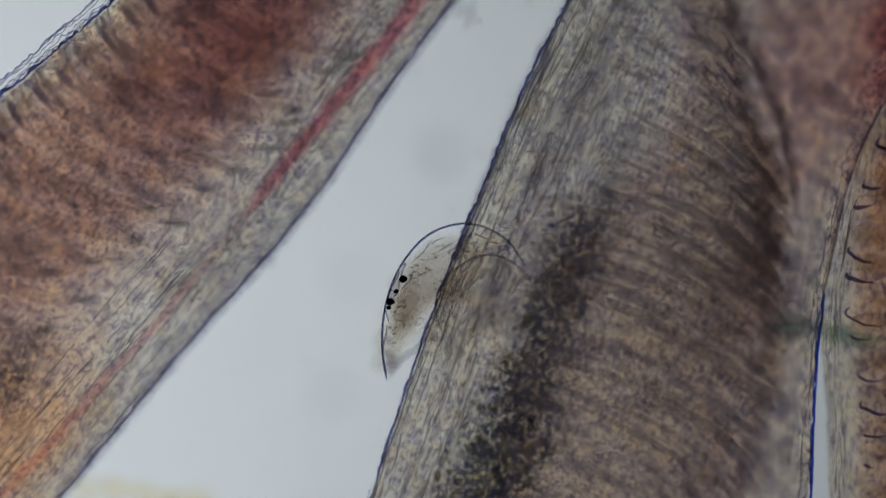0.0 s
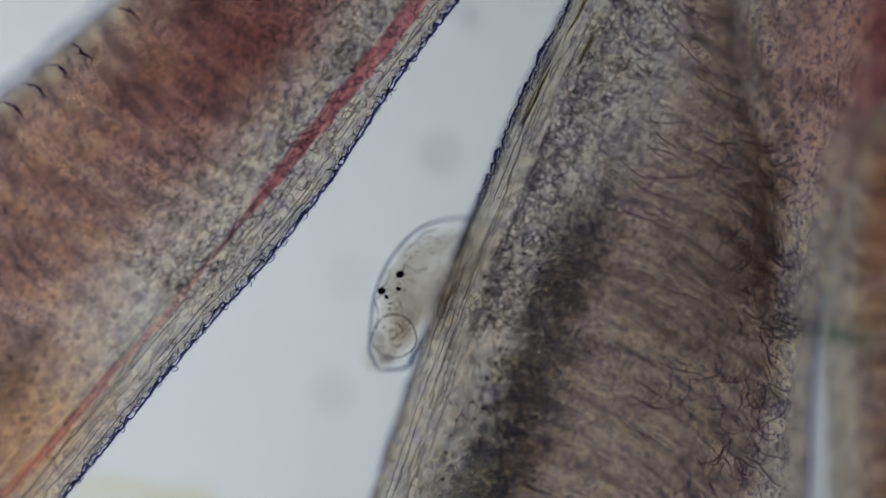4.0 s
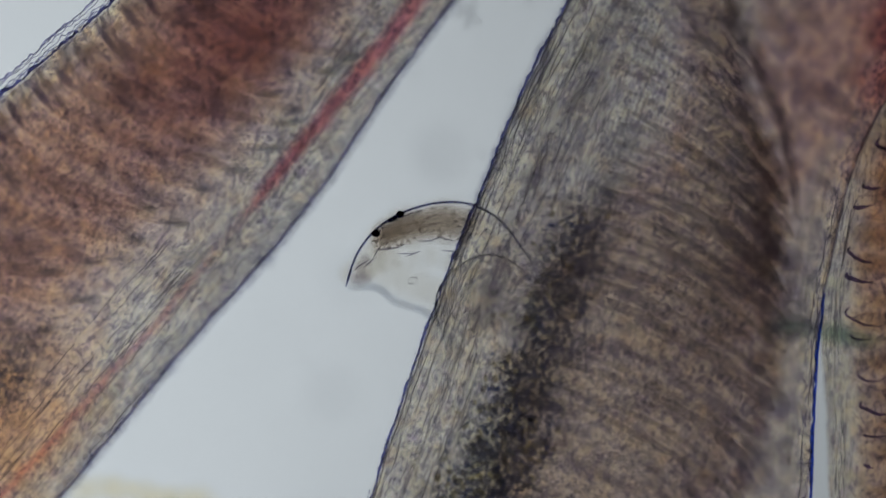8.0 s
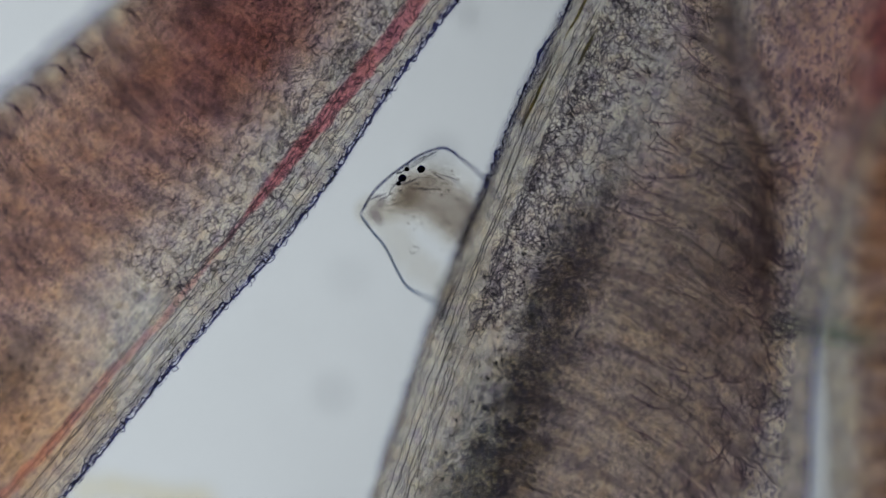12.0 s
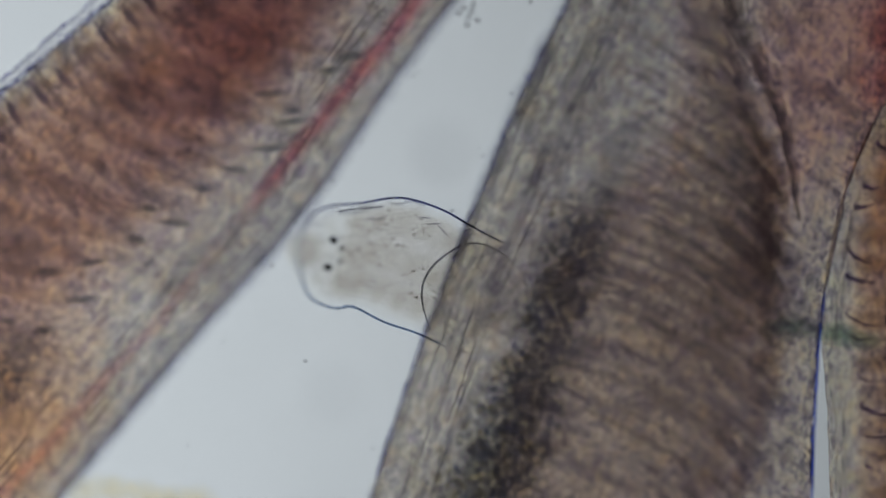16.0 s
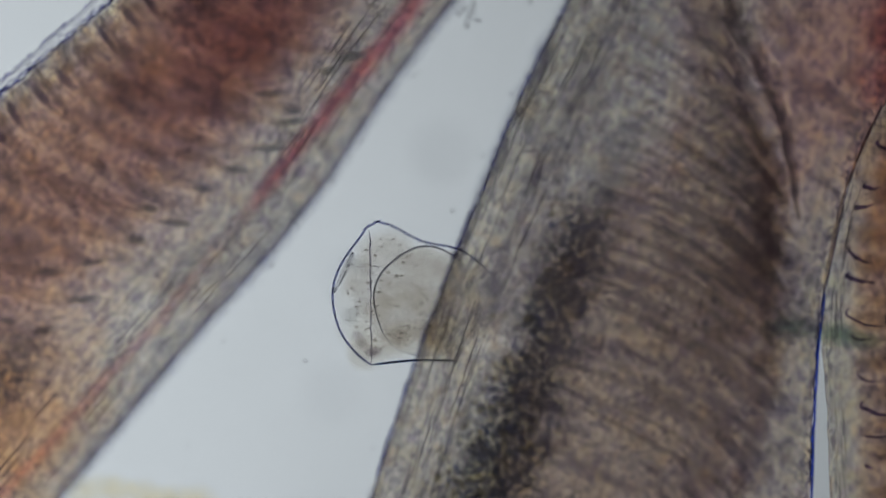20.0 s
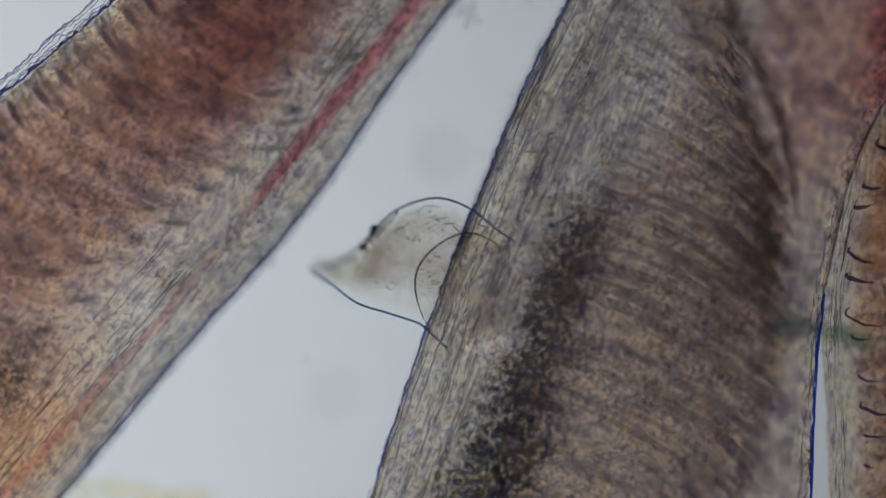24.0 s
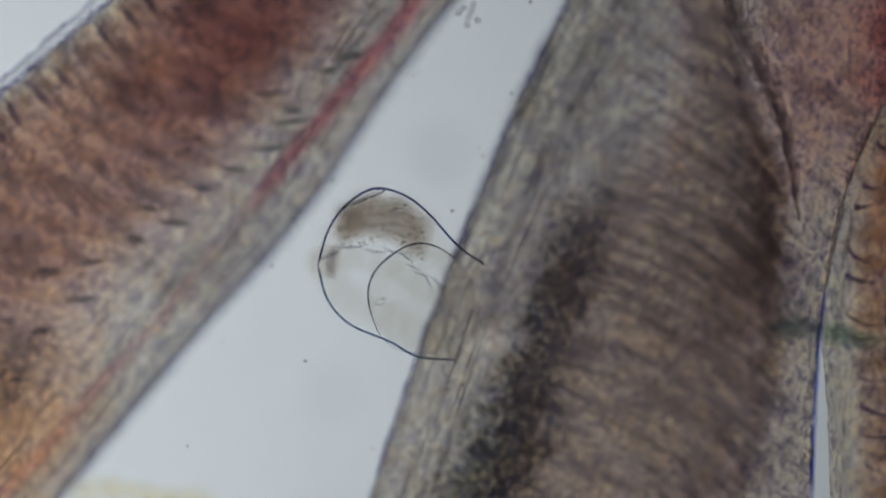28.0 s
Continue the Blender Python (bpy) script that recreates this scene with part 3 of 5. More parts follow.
LEFT_CELLS = arcs(3, 12)
rng = random.Random(8)
e = curve_through(LEFT_EDGE, 300)


def beside(e, sign, lo, hi, z, first=0, last=299):
    """A place at a distance between lo and hi from a border curve."""
    i = rng.randrange(first, last)
    d = rng.uniform(lo, hi)
    return e[i][0], e[i][1] + sign * d, z(d)


on_left = lambda d: left_top(min(0.5, d / 430)) + 2.5
spots = [beside(e, 1, 10 + 40 * rng.random(), 70 + 170 * rng.random(), on_left, 118) for k in range(1750)]
spots = [p for p in spots if L0[1] + p[0] * math.sin(radians(LT)) + p[1] * math.cos(radians(LT)) < 378]
speck(left, "cell_layer", join([moved(rng.choice(LEFT_CELLS), *p, rng.uniform(-0.5, 0.5), rng.uniform(0.55, 1.1)) for p in spots]), MAT_CELL)
cell_meshes = [mesh("cell", *blob(rng.uniform(4, 7), rng.uniform(3, 5), 2.2, 6, 10, 0.25, k), MAT_LENS) for k in range(8)]
for k in range(220):
    part("cell", rng.choice(cell_meshes), left, place=at(*beside(e, 1, 10, 150, on_left), rng.uniform(0, 180)))
speck(left, "border_cells", join([moved(rng.choice(LEFT_CELLS), *beside(e, -1, -4, 3, lambda d: 116), rng.uniform(0, TAU), rng.uniform(0.5, 0.9)) for k in range(240)]), MAT_BORDERCELL, "row of round cells along the border")
specks = join([moved(blob(1, 1, 1, 4, 6, 0.3, k), *beside(e, -1, 0, 5, lambda d: 98), 0, rng.uniform(1.0, 2.8)) for k in range(110)])
speck(left, "loose_cell_debris", specks, MAT_FIBRE)
fuzz = [moved(blob(1, 0.8, 0.9, 4, 6, 0.4, k), *beside(e, -1, -5, 3, lambda d: 58 + 3 * math.sin(k)), 0, rng.uniform(0.6, 1.7)) for k in range(260)]
speck(left, "border_fuzz", join(fuzz), MAT_RIM, "dark violet fuzz along the border")

# right filament
R0, RT = (12, -14.2), 68.4
right = thing("gill_filament", *R0, 0, RT, "wide translucent grey-brown gill filament with dark pigment band and fibres", "gill filament", "gill filaments")
RIGHT_EDGE = local([(-123, -389), (-97, -331), (-70, -247), (-37, -149), (12, -14), (50, 76), (102, 203), (166, 331), (196, 391)], R0, RT)
RIGHT_FAR = local([(410, -389), (436, -307), (462, -194), (477, -89), (477, 8), (471, 83), (436, 196), (394, 323), (376, 391)], R0, RT)
right_top, right_low = dome(76, 128, 0.14, 0.2, 40), dome(68, 5, 0.8, 0.2, 36)
v, f, s, q = slab(RIGHT_EDGE, RIGHT_FAR, 220, 120, right_top, right_low, 1.4)
part("body", mesh("body", v, f, [MAT_RIGHT_TOP, MAT_RIGHT_LOW], s, q), right)
v, f, s, q = slab(RIGHT_EDGE - (0, 3), RIGHT_FAR + (0, 4), 220, 120, dome(66, 54, 0.1, 0.1, 40), dome(65, 51, 0.1, 0.1, 38), 1.2)
part("core", mesh("core", v, f, [MAT_RIGHT_CORE, MAT_FILM], s, q), right, "speckled inner tissue with a dark pigment band")
rim(right, RIGHT_EDGE, 60, MAT_RIM, 1.8, "border_skin", "dark blue rim of skin", count=300, rough=1.2)
rim(right, RIGHT_EDGE[4:] + (0, -1.5), (72, 108, 116, 118, 120), MAT_EDGE, 1.5, "upper_border_skin", "dark blue ragged upper rim of skin", count=300, rough=2.4)
rim(right, RIGHT_EDGE[4:] + (0, -6), (74, 110, 118, 120, 121), MAT_RIM, 0.8, "inner_border_line", "thin blue line inside the border", count=300, rough=3.0)
rim(right, RIGHT_EDGE + (0, -4), 58, MAT_FIBRE, 1.5, "inner_skin_line", "thin second line of skin")
on_right = lambda d: right_top(min(0.4, d / 440)) + 1.5
each(right, "fibre", strands(RIGHT_EDGE, 0, 239, 54, (-4, -62), on_right, (12, 60), (0.55, 1.15), 21), MAT_FIBRE)
each(right, "fibre", strands(RIGHT_EDGE, 0, 239, 60, (-6, -100), lambda d: 56.0, (8, 36), (0.5, 0.95), 22), MAT_FIBRE)
each(right, "fibre", strands(RIGHT_EDGE, 0, 239, 44, (-8, -80), lambda d: max(34.0, right_low(d / 440) + 2), (10, 50), (0.6, 1.15), 23), MAT_FIBRE)
for k, (i0, i1, d) in enumerate(((168, 196, 20), (205, 238, 21), (198, 215, 52))):
    c = curve_through(RIGHT_EDGE, 240)
    pts = wavy([(c[i][0], c[i][1] - d, on_right(d)) for i in range(i0, i1)], 2, 25, k)
    part("olive_fibre", mesh("olive_fibre", *tube(pts, [1.9 * math.sin(math.pi * (j + 0.6) / len(pts)) + 0.3 for j in range(len(pts))], 7), MAT_OLIVE), right, "olive-yellow fibre")
RIGHT_CELLS = arcs(17, 14)
e = curve_through(RIGHT_EDGE, 300)
arc_meshes = [mesh("cell", *a, MAT_CELL) for a in RIGHT_CELLS]
for k in range(300):
    x, y, z = beside(e, -1, 56, 60 + 62 * rng.random(), on_right, 110, 290)
    part("cell", rng.choice(arc_meshes), right, place=at(x, y, z + 1, rng.uniform(-50, 50)))
speck(right, "cell_layer", join([moved(rng.choice(RIGHT_CELLS), *beside(e, -1, 50, 80 + 150 * rng.random(), on_right, 118, 298), rng.uniform(-0.9, 0.9), rng.uniform(0.6, 1.15)) for k in range(1500)]), MAT_CELL)
for k in range(200):
    part("cell", rng.choice(cell_meshes), right, place=at(*beside(e, -1, 30, 160, on_right, 20, 298), rng.uniform(0, 180)))

speck(right, "border_cells", join([moved(rng.choice(RIGHT_CELLS), *beside(e, 1, -7, 0.5, lambda d: 117, 170, 298), rng.uniform(0, TAU), rng.uniform(0.4, 0.8)) for k in range(110)]), MAT_BORDERCELL, "row of round cells along the border")
fuzz = [moved(blob(1, 0.8, 0.9, 4, 6, 0.4, k), *beside(e, 1, -3, 4, lambda d: 60 + 2 * math.sin(k)), 0, rng.uniform(0.5, 1.4)) for k in range(220)]
speck(right, "border_fuzz", join(fuzz), MAT_RIM, "dark blue fuzz along the border")


def band():
    u = rng.uniform(-330, 130)
    return u, -130 + max(-48, min(48, rng.gauss(0, 22 + 10 * (u < -150)))) - 6 * math.sin(u / 60), rng.uniform(40, 72)


speck(right, "dark_pigment", grains(rng, 120, lambda: (*band()[:2], rng.uniform(112, 122)), (1.2, 3.4)), MAT_GRAIN)
lumps = [mesh("pigment_cell", *blob(rng.uniform(3.0, 6.2), rng.uniform(2.4, 4.0), 2.4, 6, 9, 0.6, k), MAT_YELLOW if k % 2 else MAT_BLUEGRAIN) for k in range(10)]
for k in range(298):
    u, across, z = band()
    if k % 2:
        u, across = rng.uniform(-345, -150), -158 + max(-60, min(60, rng.gauss(0, 34)))
    part("pigment_cell", rng.choice(lumps), right, place=at(u, across, z, rng.uniform(0, 180)))
for i in range(38):
    y = -190 + i * 30.0 + rng.uniform(-9, 9)
    start = 1075 - 0.28 * (y - 300) if y > 300 else 1085 + 0.1 * (300 - y)
    steep = 185 + max(0, 260 - y) * 0.4 + rng.uniform(-15, 15)
    reach = np.interp(y + steep, (-80, 10, 180, 330, 430, 560, 700, 850, 960), (1285, 1310, 1365, 1412, 1420, 1420, 1400, 1365, 1330)) - rng.uniform(18, 45)
    if reach - start < 100 or rng.random() < 0.2 or y < -60 or y + steep > 930:
        continue
    path = [(start + (reach - start) * k, y + steep * h) for k, h in ((0.0, -0.06), (0.28, 0.13), (0.6, 0.42), (0.8, 0.68), (1.0, 1.0))]
    plan = [((px - 784) * 0.75, (441 - py) * 0.75) for px, py in path][::-1]
    lamella(right, [(px + rng.uniform(-4, 4), py + rng.uniform(-4, 4)) for px, py in local(plan, R0, RT)], rng.uniform(4, 11), rng.uniform(34, 50), rng.uniform(62, 78), MAT_RIDGE)
fold = curve_through(local([(371, 384), (380, 340), (392, 296), (414, 248), (434, 206), (452, 150), (462, 96), (468, 40)], R0, RT), 60)
for k, wide in enumerate((2.5, 5.0, 8.5, 13.0, 18.0)):
    path = wavy([(x, y - 1.5 * k, 9 + 0.5 * k) for x, y in fold], 6, 24, 3 + k)
    part("dark_fold", mesh("dark_fold", *tube(path, [wide * (1 + 0.3 * noise.noise(Vector((i / 4, k, 1)))) * min(1.0, 1.35 - 1.25 * i / 60) for i in range(60)], 8, 0.2), MAT_DARKFOLD), right, "dark fold along the lamella tips")
creases = []
for k in range(120):
    y = rng.uniform(-60, 900)
    x = min(rng.uniform(1090, 1350), 1310 + 0.05 * y) - max(0, 260 - y) * 0.4
    a = radians(-rng.gauss(32 + max(0, 260 - y) * 0.1 + max(0, y - 620) * (0.12 if x > 1200 else 0), 11))
    long = rng.uniform(22, 66)
    plan = [((x - 784) * 0.75 + math.cos(a + 0.25 * s) * long * s, (441 - y) * 0.75 + math.sin(a + 0.25 * s) * long * s) for s in np.linspace(0, 1, 9)]
    p = local(plan, R0, RT)
    z = 84 if k % 3 else 117
    creases.append(tube(wavy([(px, py, z) for px, py in p], 5, 20, k), [rng.uniform(1.1, 2.0) * math.sin(math.pi * (i + 0.5) / 9) + 0.2 for i in range(9)], 5))
tangle = []
for k in range(130):
    y = rng.uniform(250, 910)
    border = np.interp(y, (250, 400, 560, 700, 800, 900), (1355, 1380, 1378, 1357, 1337, 1312))
    x = border - abs(rng.gauss(10, 42)) * (1.6 if y > 640 else 1.0)
    a, long, bow = radians(-rng.gauss(62, 26)), rng.uniform(16, 52), rng.uniform(-1.3, 1.3)
    plan = [((x - 784) * 0.75 + math.cos(a + bow * s) * long * s, (441 - y) * 0.75 + math.sin(a + bow * s) * long * s) for s in np.linspace(0, 1, 10)]
    tangle.append(tube(wavy([(px, py, 112) for px, py in local(plan, R0, RT)], 6, 18, k + 300), [rng.uniform(0.7, 1.7) * math.sin(math.pi * (i + 0.5) / 10) + 0.2 for i in range(10)], 6))
for k in range(11):
    x, y, a, long = rng.uniform(1225, 1310), rng.uniform(20, 140), radians(-rng.gauss(60, 6)), rng.uniform(50, 105)
    plan = [((x - 784) * 0.75 + math.cos(a + 0.12 * s) * long * s, (441 - y) * 0.75 + math.sin(a + 0.12 * s) * long * s) for s in np.linspace(0, 1, 12)]
    creases.append(tube(wavy([(px, py, 40 + 2 * (k % 5)) for px, py in local(plan, R0, RT)], 4, 26, k + 80), [rng.uniform(0.6, 1.5) * math.sin(math.pi * (i + 0.5) / 12) + 0.2 for i in range(12)], 6))
each(right, "crease", creases, MAT_CREASE)
each(right, "crease", tangle, MAT_TANGLE)

# the narrow filament behind and the far one with its scalloped lamellae
S0, ST = (492, -119.2), 82.0
side = thing("gill_filament", *S0, 0, ST, "pale narrow gill filament with smooth blue-edged border", "gill filament", "gill filaments")
SIDE_EDGE = local([(481, -389), (488, -307), (492, -194), (503, -74), (518, -7), (537, 83), (571, 166), (620, 256), (657, 391)], S0, ST)
SIDE_IN = local([(350, -389), (370, -307), (392, -194), (404, -89), (402, 8), (394, 83), (362, 196), (335, 323), (320, 391)], S0, ST)
v, f, s, q = slab(SIDE_IN, SIDE_EDGE, 160, 60, dome(28, 116, 0.4, 0.4, 42), dome(26, 2, 0.3), 2.0)
part("body", mesh("body", v, f, [MAT_SIDE, MAT_SIDE], s, q), side)
rim(side, SIDE_EDGE, 42, MAT_VIOLET, 1.5, "border_skin", "dark blue rim of skin")
rim(side, local([(481, -389), (488, -307), (492, -194), (498, -119), (505, -59)], S0, ST) + (0, -1.5), 45, MAT_BLUE, 2.2, "blue_border_fringe", "bright blue colour fringe painted along the border")
each(side, "fibre", strands(SIDE_EDGE, 0, 160, 36, (3, 50), lambda d: 46 + 1.0 * d, (10, 40), (0.5, 0.9), 31), MAT_FIBRE)

F0, FT = (537, -119.2), 86.0
far = thing("gill_filament", *F0, 0, FT, "reddish brown gill filament with a scalloped row of lamella tips", "gill filament", "gill filaments")
FAR_IN = local([(518, -389), (513, -307), (508, -194), (503, -89), (514, 1), (535, 83), (570, 166), (619, 256), (660, 391)], F0, FT)
FAR_OUT = local([(762, -389), (762, -307), (762, -194), (762, -89), (762, 1), (762, 83), (770, 158), (784, 256), (800, 391)], F0, FT)
v, f, s, q = slab(FAR_IN, FAR_OUT, 140, 50, dome(30, 62, 0.2), dome(24, 2, 0.2), 2.0)
part("body", mesh("body", v, f, [MAT_FAR, MAT_FAR], s, q), far)
each(far, "fibre", strands(FAR_IN, 0, 170, 26, (-3, -26), lambda d: 44.0, (10, 36), (0.5, 0.9), 41), MAT_FIBRE)
for i in range(14):
    y = 130 + i * 57.0 + rng.uniform(-12, 12)
    edge_x = np.interp(y, (100, 230, 330, 440, 560, 700, 850, 960), (1640, 1560, 1520, 1500, 1505, 1525, 1530, 1540))
    place = local([((edge_x + 62 - 784) * 0.75, (441 - y) * 0.75)], F0, FT)[0]
    part("lamella", mesh("lamella", *blob(rng.uniform(14, 19), 46, 13, 10, 20, 0.5, i), MAT_TIP), far, place=at(place[0], place[1] + rng.uniform(-8, 8), 50, rng.uniform(-12, 12)))
    run, hook, dip, thick = rng.uniform(15, 85), rng.uniform(4, 14), rng.uniform(-18, 18), rng.uniform(1.2, 3.4)
    pts = [(((edge_x + 6 + hook * math.cos(a) + run * (s > 0.3) * (s - 0.3)) - 784) * 0.75, (441 - (y + 22 + dip * s + 0.8 * hook * math.sin(a))) * 0.75) for s, a in ((s, 4.4 - 3.4 * s) for s in np.linspace(0, 1, 12))]
    part("lamella_edge", mesh("lamella_edge", *tube(wavy([(*p, 44) for p in local(pts, F0, FT)], 3, 9, i), [thick * (1 + 0.5 * noise.noise(Vector((j / 2, i, 0)))) * math.sin(math.pi * (j + 0.7) / 12.4) + 0.2 for j in range(12)], 6), MAT_FOLDLINE), far, "dark fold line between two lamellae")
folds = []
for k in range(50):
    x, y = rng.uniform(1500, 1600), rng.uniform(160, 900)
    x += max(0, 400 - y) * 0.3
    a, long = radians(rng.gauss(5, 35)), rng.uniform(12, 40)
    plan = [((x - 784) * 0.75 + math.cos(a) * long * s, (441 - y) * 0.75 + math.sin(a) * long * s) for s in np.linspace(0, 1, 8)]
    folds.append(tube(wavy([(px, py, 64) for px, py in local(plan, F0, FT)], 7, 9, k), [0.8 * math.sin(math.pi * (i + 0.5) / 8) + 0.2 for i in range(8)], 5))
each(far, "crease", folds, MAT_CREASE)

# ---- specks in the water and dust on the cover glass ----
SPECKS = [(-33, 235), (91, 207), (116, 328), (12, 51), (53, 124), (48, 134), (-40, 230), (-108, 143), (-148, 92), (-198, 37), (-228, -22), (-292, -123), (-93, -266), (-63, 241), (-387, -203), (-183, -149), (-340, -262)]
for k, (x, y) in enumerate(SPECKS):
    r = rng.uniform(1.3, 2.6)
    ob = new("water_speck", mesh("water_speck", *blob(r, r * 0.8, r * 0.8, 6, 8, 0.3, k), MAT_SPECK))
    ob.matrix_basis = at(x, y, r * 0.75)
    tagged(ob, "tiny grey speck of debris lying on the slide", "debris", "specks in the water")
for k, (x, y) in enumerate([(28, 320), (34, 308), (40, 325), (32, 298), (38, 316), (46, 304), (21, 314)]):
    ob = new("loose_cell", mesh("loose_cell", *tube([(3.2 * math.cos(a), 2.8 * math.sin(a), 0) for a in np.linspace(0, TAU, 14)], 0.8, 5), MAT_SPECK))
    ob.matrix_basis = at(x, y, 1.0, 30 * k)
    tagged(ob, "small round clear loose cell on the slide", "cell", "loose cells")
for x, y, r in ((*(-3, 124.5), 19), (*(-141.8, -186.8), 15), (*(-121.5, -36.8), 12)):
    ob = new("dust_grain", mesh("dust_grain", *blob(r, r * 0.9, 5, 6, 14, 0.3, r), MAT_DUST))
    ob.matrix_basis = at(x, y, 333)
    tagged(ob, "blurred grain of dust on the cover glass", "dust", "dust grains")
# Added tinted sheets imitate the warm haze of light at the lower left.
film = [moved(blob(rng.uniform(30, 50), rng.uniform(18, 26), 1.5, 6, 16, 0.3, k), -480 + 26 * k, -318 - 3 * k + rng.uniform(-8, 8), 3.0, rng.uniform(-0.9, -0.4)) for k in range(7)]
for piece in film:
    me = mesh("warm_haze", *piece, MAT_WARM_HAZE)
    tagged(new("warm_haze", me), "pale yellowish sheet standing in for a warm haze of light", "mucus", "mucus films")


for k, (x, y, wide, turn) in enumerate(((462, -104, 52, 0.02), (520, -112, 44, -0.2), (560, -122, 48, -0.15))):
    me = mesh("green_film", *moved(blob(wide, 18, 1.4, 6, 18, 0.3, k), x, y, 1.6, turn), MAT_GREEN)
    tagged(new("green_film", me), "soft dark green film on the glass slide under the filaments", "algae film", "green films")


# ---- the flatworm ----
W0 = np.array((49.5, -78))
worm = thing("flatworm", *W0, 0, 0, "clear flatworm with four dark eyespots, holding the gill by its sucker", "flatworm")
BACKS, BELLIES, SECTIONS = 24, 24, 9
SHAPES = []


def bends(t, disc, back, belly, eyes, high=46.0, gather=0.3):
    """The worm at t seconds: its sucker's centre, both sides from the sucker to the head, the eyespots, the head's height over the slide
    and how far the dark gut is drawn up along its back."""
    SHAPES.append((t, np.array(disc) - W0, curve_through(back, BACKS + 1) - W0, curve_through(belly, BELLIES + 1) - W0, np.array(eyes) - W0, high, gather))


bends(0, (60.8, -81.8), [(110, -22), (80, 16), (33, 34), (-18, 20), (-56, -22), (-76, -74), (-81, -127), (-75, -173)], [(12, -142), (-14, -119), (-37, -134), (-57, -149), (-75, -173)],
      [(-53, -40), (-70, -70), (-62, -56), (-72, -78)], 50, 0.3)
bends(0.5, (60.8, -81.8), [(110, -18), (76, 22), (33, 37), (-22, 25), (-59, -10), (-83, -59), (-89, -119), (-82, -168)], [(12, -134), (-10, -112), (-33, -134), (-52, -160), (-82, -168)],
      [(-55, -37), (-75, -63), (-59, -56), (-74, -74)], 102, 0.3)
bends(3, (60.8, -81.8), [(110, -7), (76, 27), (33, 42), (-26, 31), (-63, -3), (-89, -52), (-97, -104), (-99, -138), (-84, -163)], [(12, -112), (-14, -112), (-33, -130), (-48, -160), (-84, -163)],
      [(-56, -34), (-82, -56), (-57, -54), (-76, -69)], 112, 0.1)
bends(3.5, (60.8, -81.8), [(110, -7), (76, 27), (33, 42), (-26, 31), (-63, -3), (-89, -52), (-97, -104), (-99, -138), (-84, -163)], [(12, -112), (-14, -112), (-33, -130), (-48, -160), (-84, -163)],
      [(-56, -34), (-82, -56), (-57, -54), (-76, -69)], 108, 0.1)
bends(5.5, (60.8, -81.8), [(113, -18), (80, 20), (38, 37), (-2, 33), (-52, 12), (-84, -29), (-95, -78), (-85, -134)], [(12, -134), (-14, -127), (-33, -112), (-54, -112), (-85, -134)],
      [(-64, -12), (-80, -43), (-73, -26), (-70, -22)], 52, 0.9)
bends(6, (60.8, -81.8), [(117, -18), (80, 27), (29, 45), (-26, 37), (-69, 0), (-97, -48), (-104, -82), (-103, -110)], [(12, -134), (-14, -128), (-37, -122), (-70, -104), (-103, -110)],
      [(-62, 3), (-85, -22), (-70, -7), (-78, -14)], 48, 1.0)
bends(7, (60.8, -81.8), [(120, -16), (72, 29), (38, 52), (4, 52), (-69, 22), (-100, -22), (-111, -52), (-118, -83)], [(12, -130), (-14, -116), (-29, -100), (-70, -86), (-118, -83)],
      [(-88, -4), (-61, 25), (-70, 16), (-78, 8)], 48, 1.0)
bends(8, (60.8, -81.8), [(121, -22), (80, 34), (38, 59), (-10, 61), (-59, 46), (-93, 22), (-116, -10), (-129, -50)], [(4, -119), (-22, -86), (-63, -70), (-89, -52), (-129, -50)],
      [(-89, 21), (-57, 46), (-70, 38), (-64, 41)], 48, 1.0)
bends(9, (60.8, -81.8), [(112, -8), (76, 34), (38, 63), (-16, 72), (-56, 64), (-92, 45), (-119, 12), (-137, -23)], [(4, -119), (-24, -88), (-63, -67), (-93, -44), (-137, -23)],
      [(-85, 42), (-62, 60), (-70, 53), (-68, 56)], 60, 0.8)
bends(10, (60.8, -81.8), [(106, -3), (72, 50), (38, 77), (-7, 97), (-48, 92), (-85, 68), (-112, 42), (-127, 15)], [(4, -112), (-23, -83), (-58, -60), (-82, -29), (-101, 5), (-127, 15)],
      [(-72, 57), (-42, 82), (-63, 68), (-52, 76)], 90, 0.5)
bends(11, (60.8, -81.8), [(98, 31), (72, 72), (50, 87), (12, 107), (-22, 113), (-63, 98), (-93, 72), (-112, 38)], [(4, -112), (-10, -84), (-26, -70), (-64, -40), (-82, -7), (-94, 23), (-112, 38)],
      [(-61, 70), (-31, 96), (-64, 81), (-37, 92)], 98, 0.35)
bends(12, (60.8, -81.8), [(98, 31), (72, 72), (52, 97), (23, 121), (2, 134), (-26, 127), (-49, 113), (-74, 94), (-94, 74), (-110, 46)], [(4, -112), (-10, -74), (-49, -48), (-76, 1), (-97, 27), (-110, 46)],
      [(-54, 94), (-29, 106), (-59, 87), (-48, 106)], 108, 0.5)
bends(12.5, (60.8, -81.8), [(91, 31), (64, 72), (38, 94), (4, 127), (-26, 137), (-63, 124), (-93, 91), (-104, 61)], [(4, -112), (-23, -67), (-59, -37), (-87, 8), (-104, 61)],
      [(-69, 83), (-37, 113), (-59, 98), (-48, 106)], 122, 0.6)
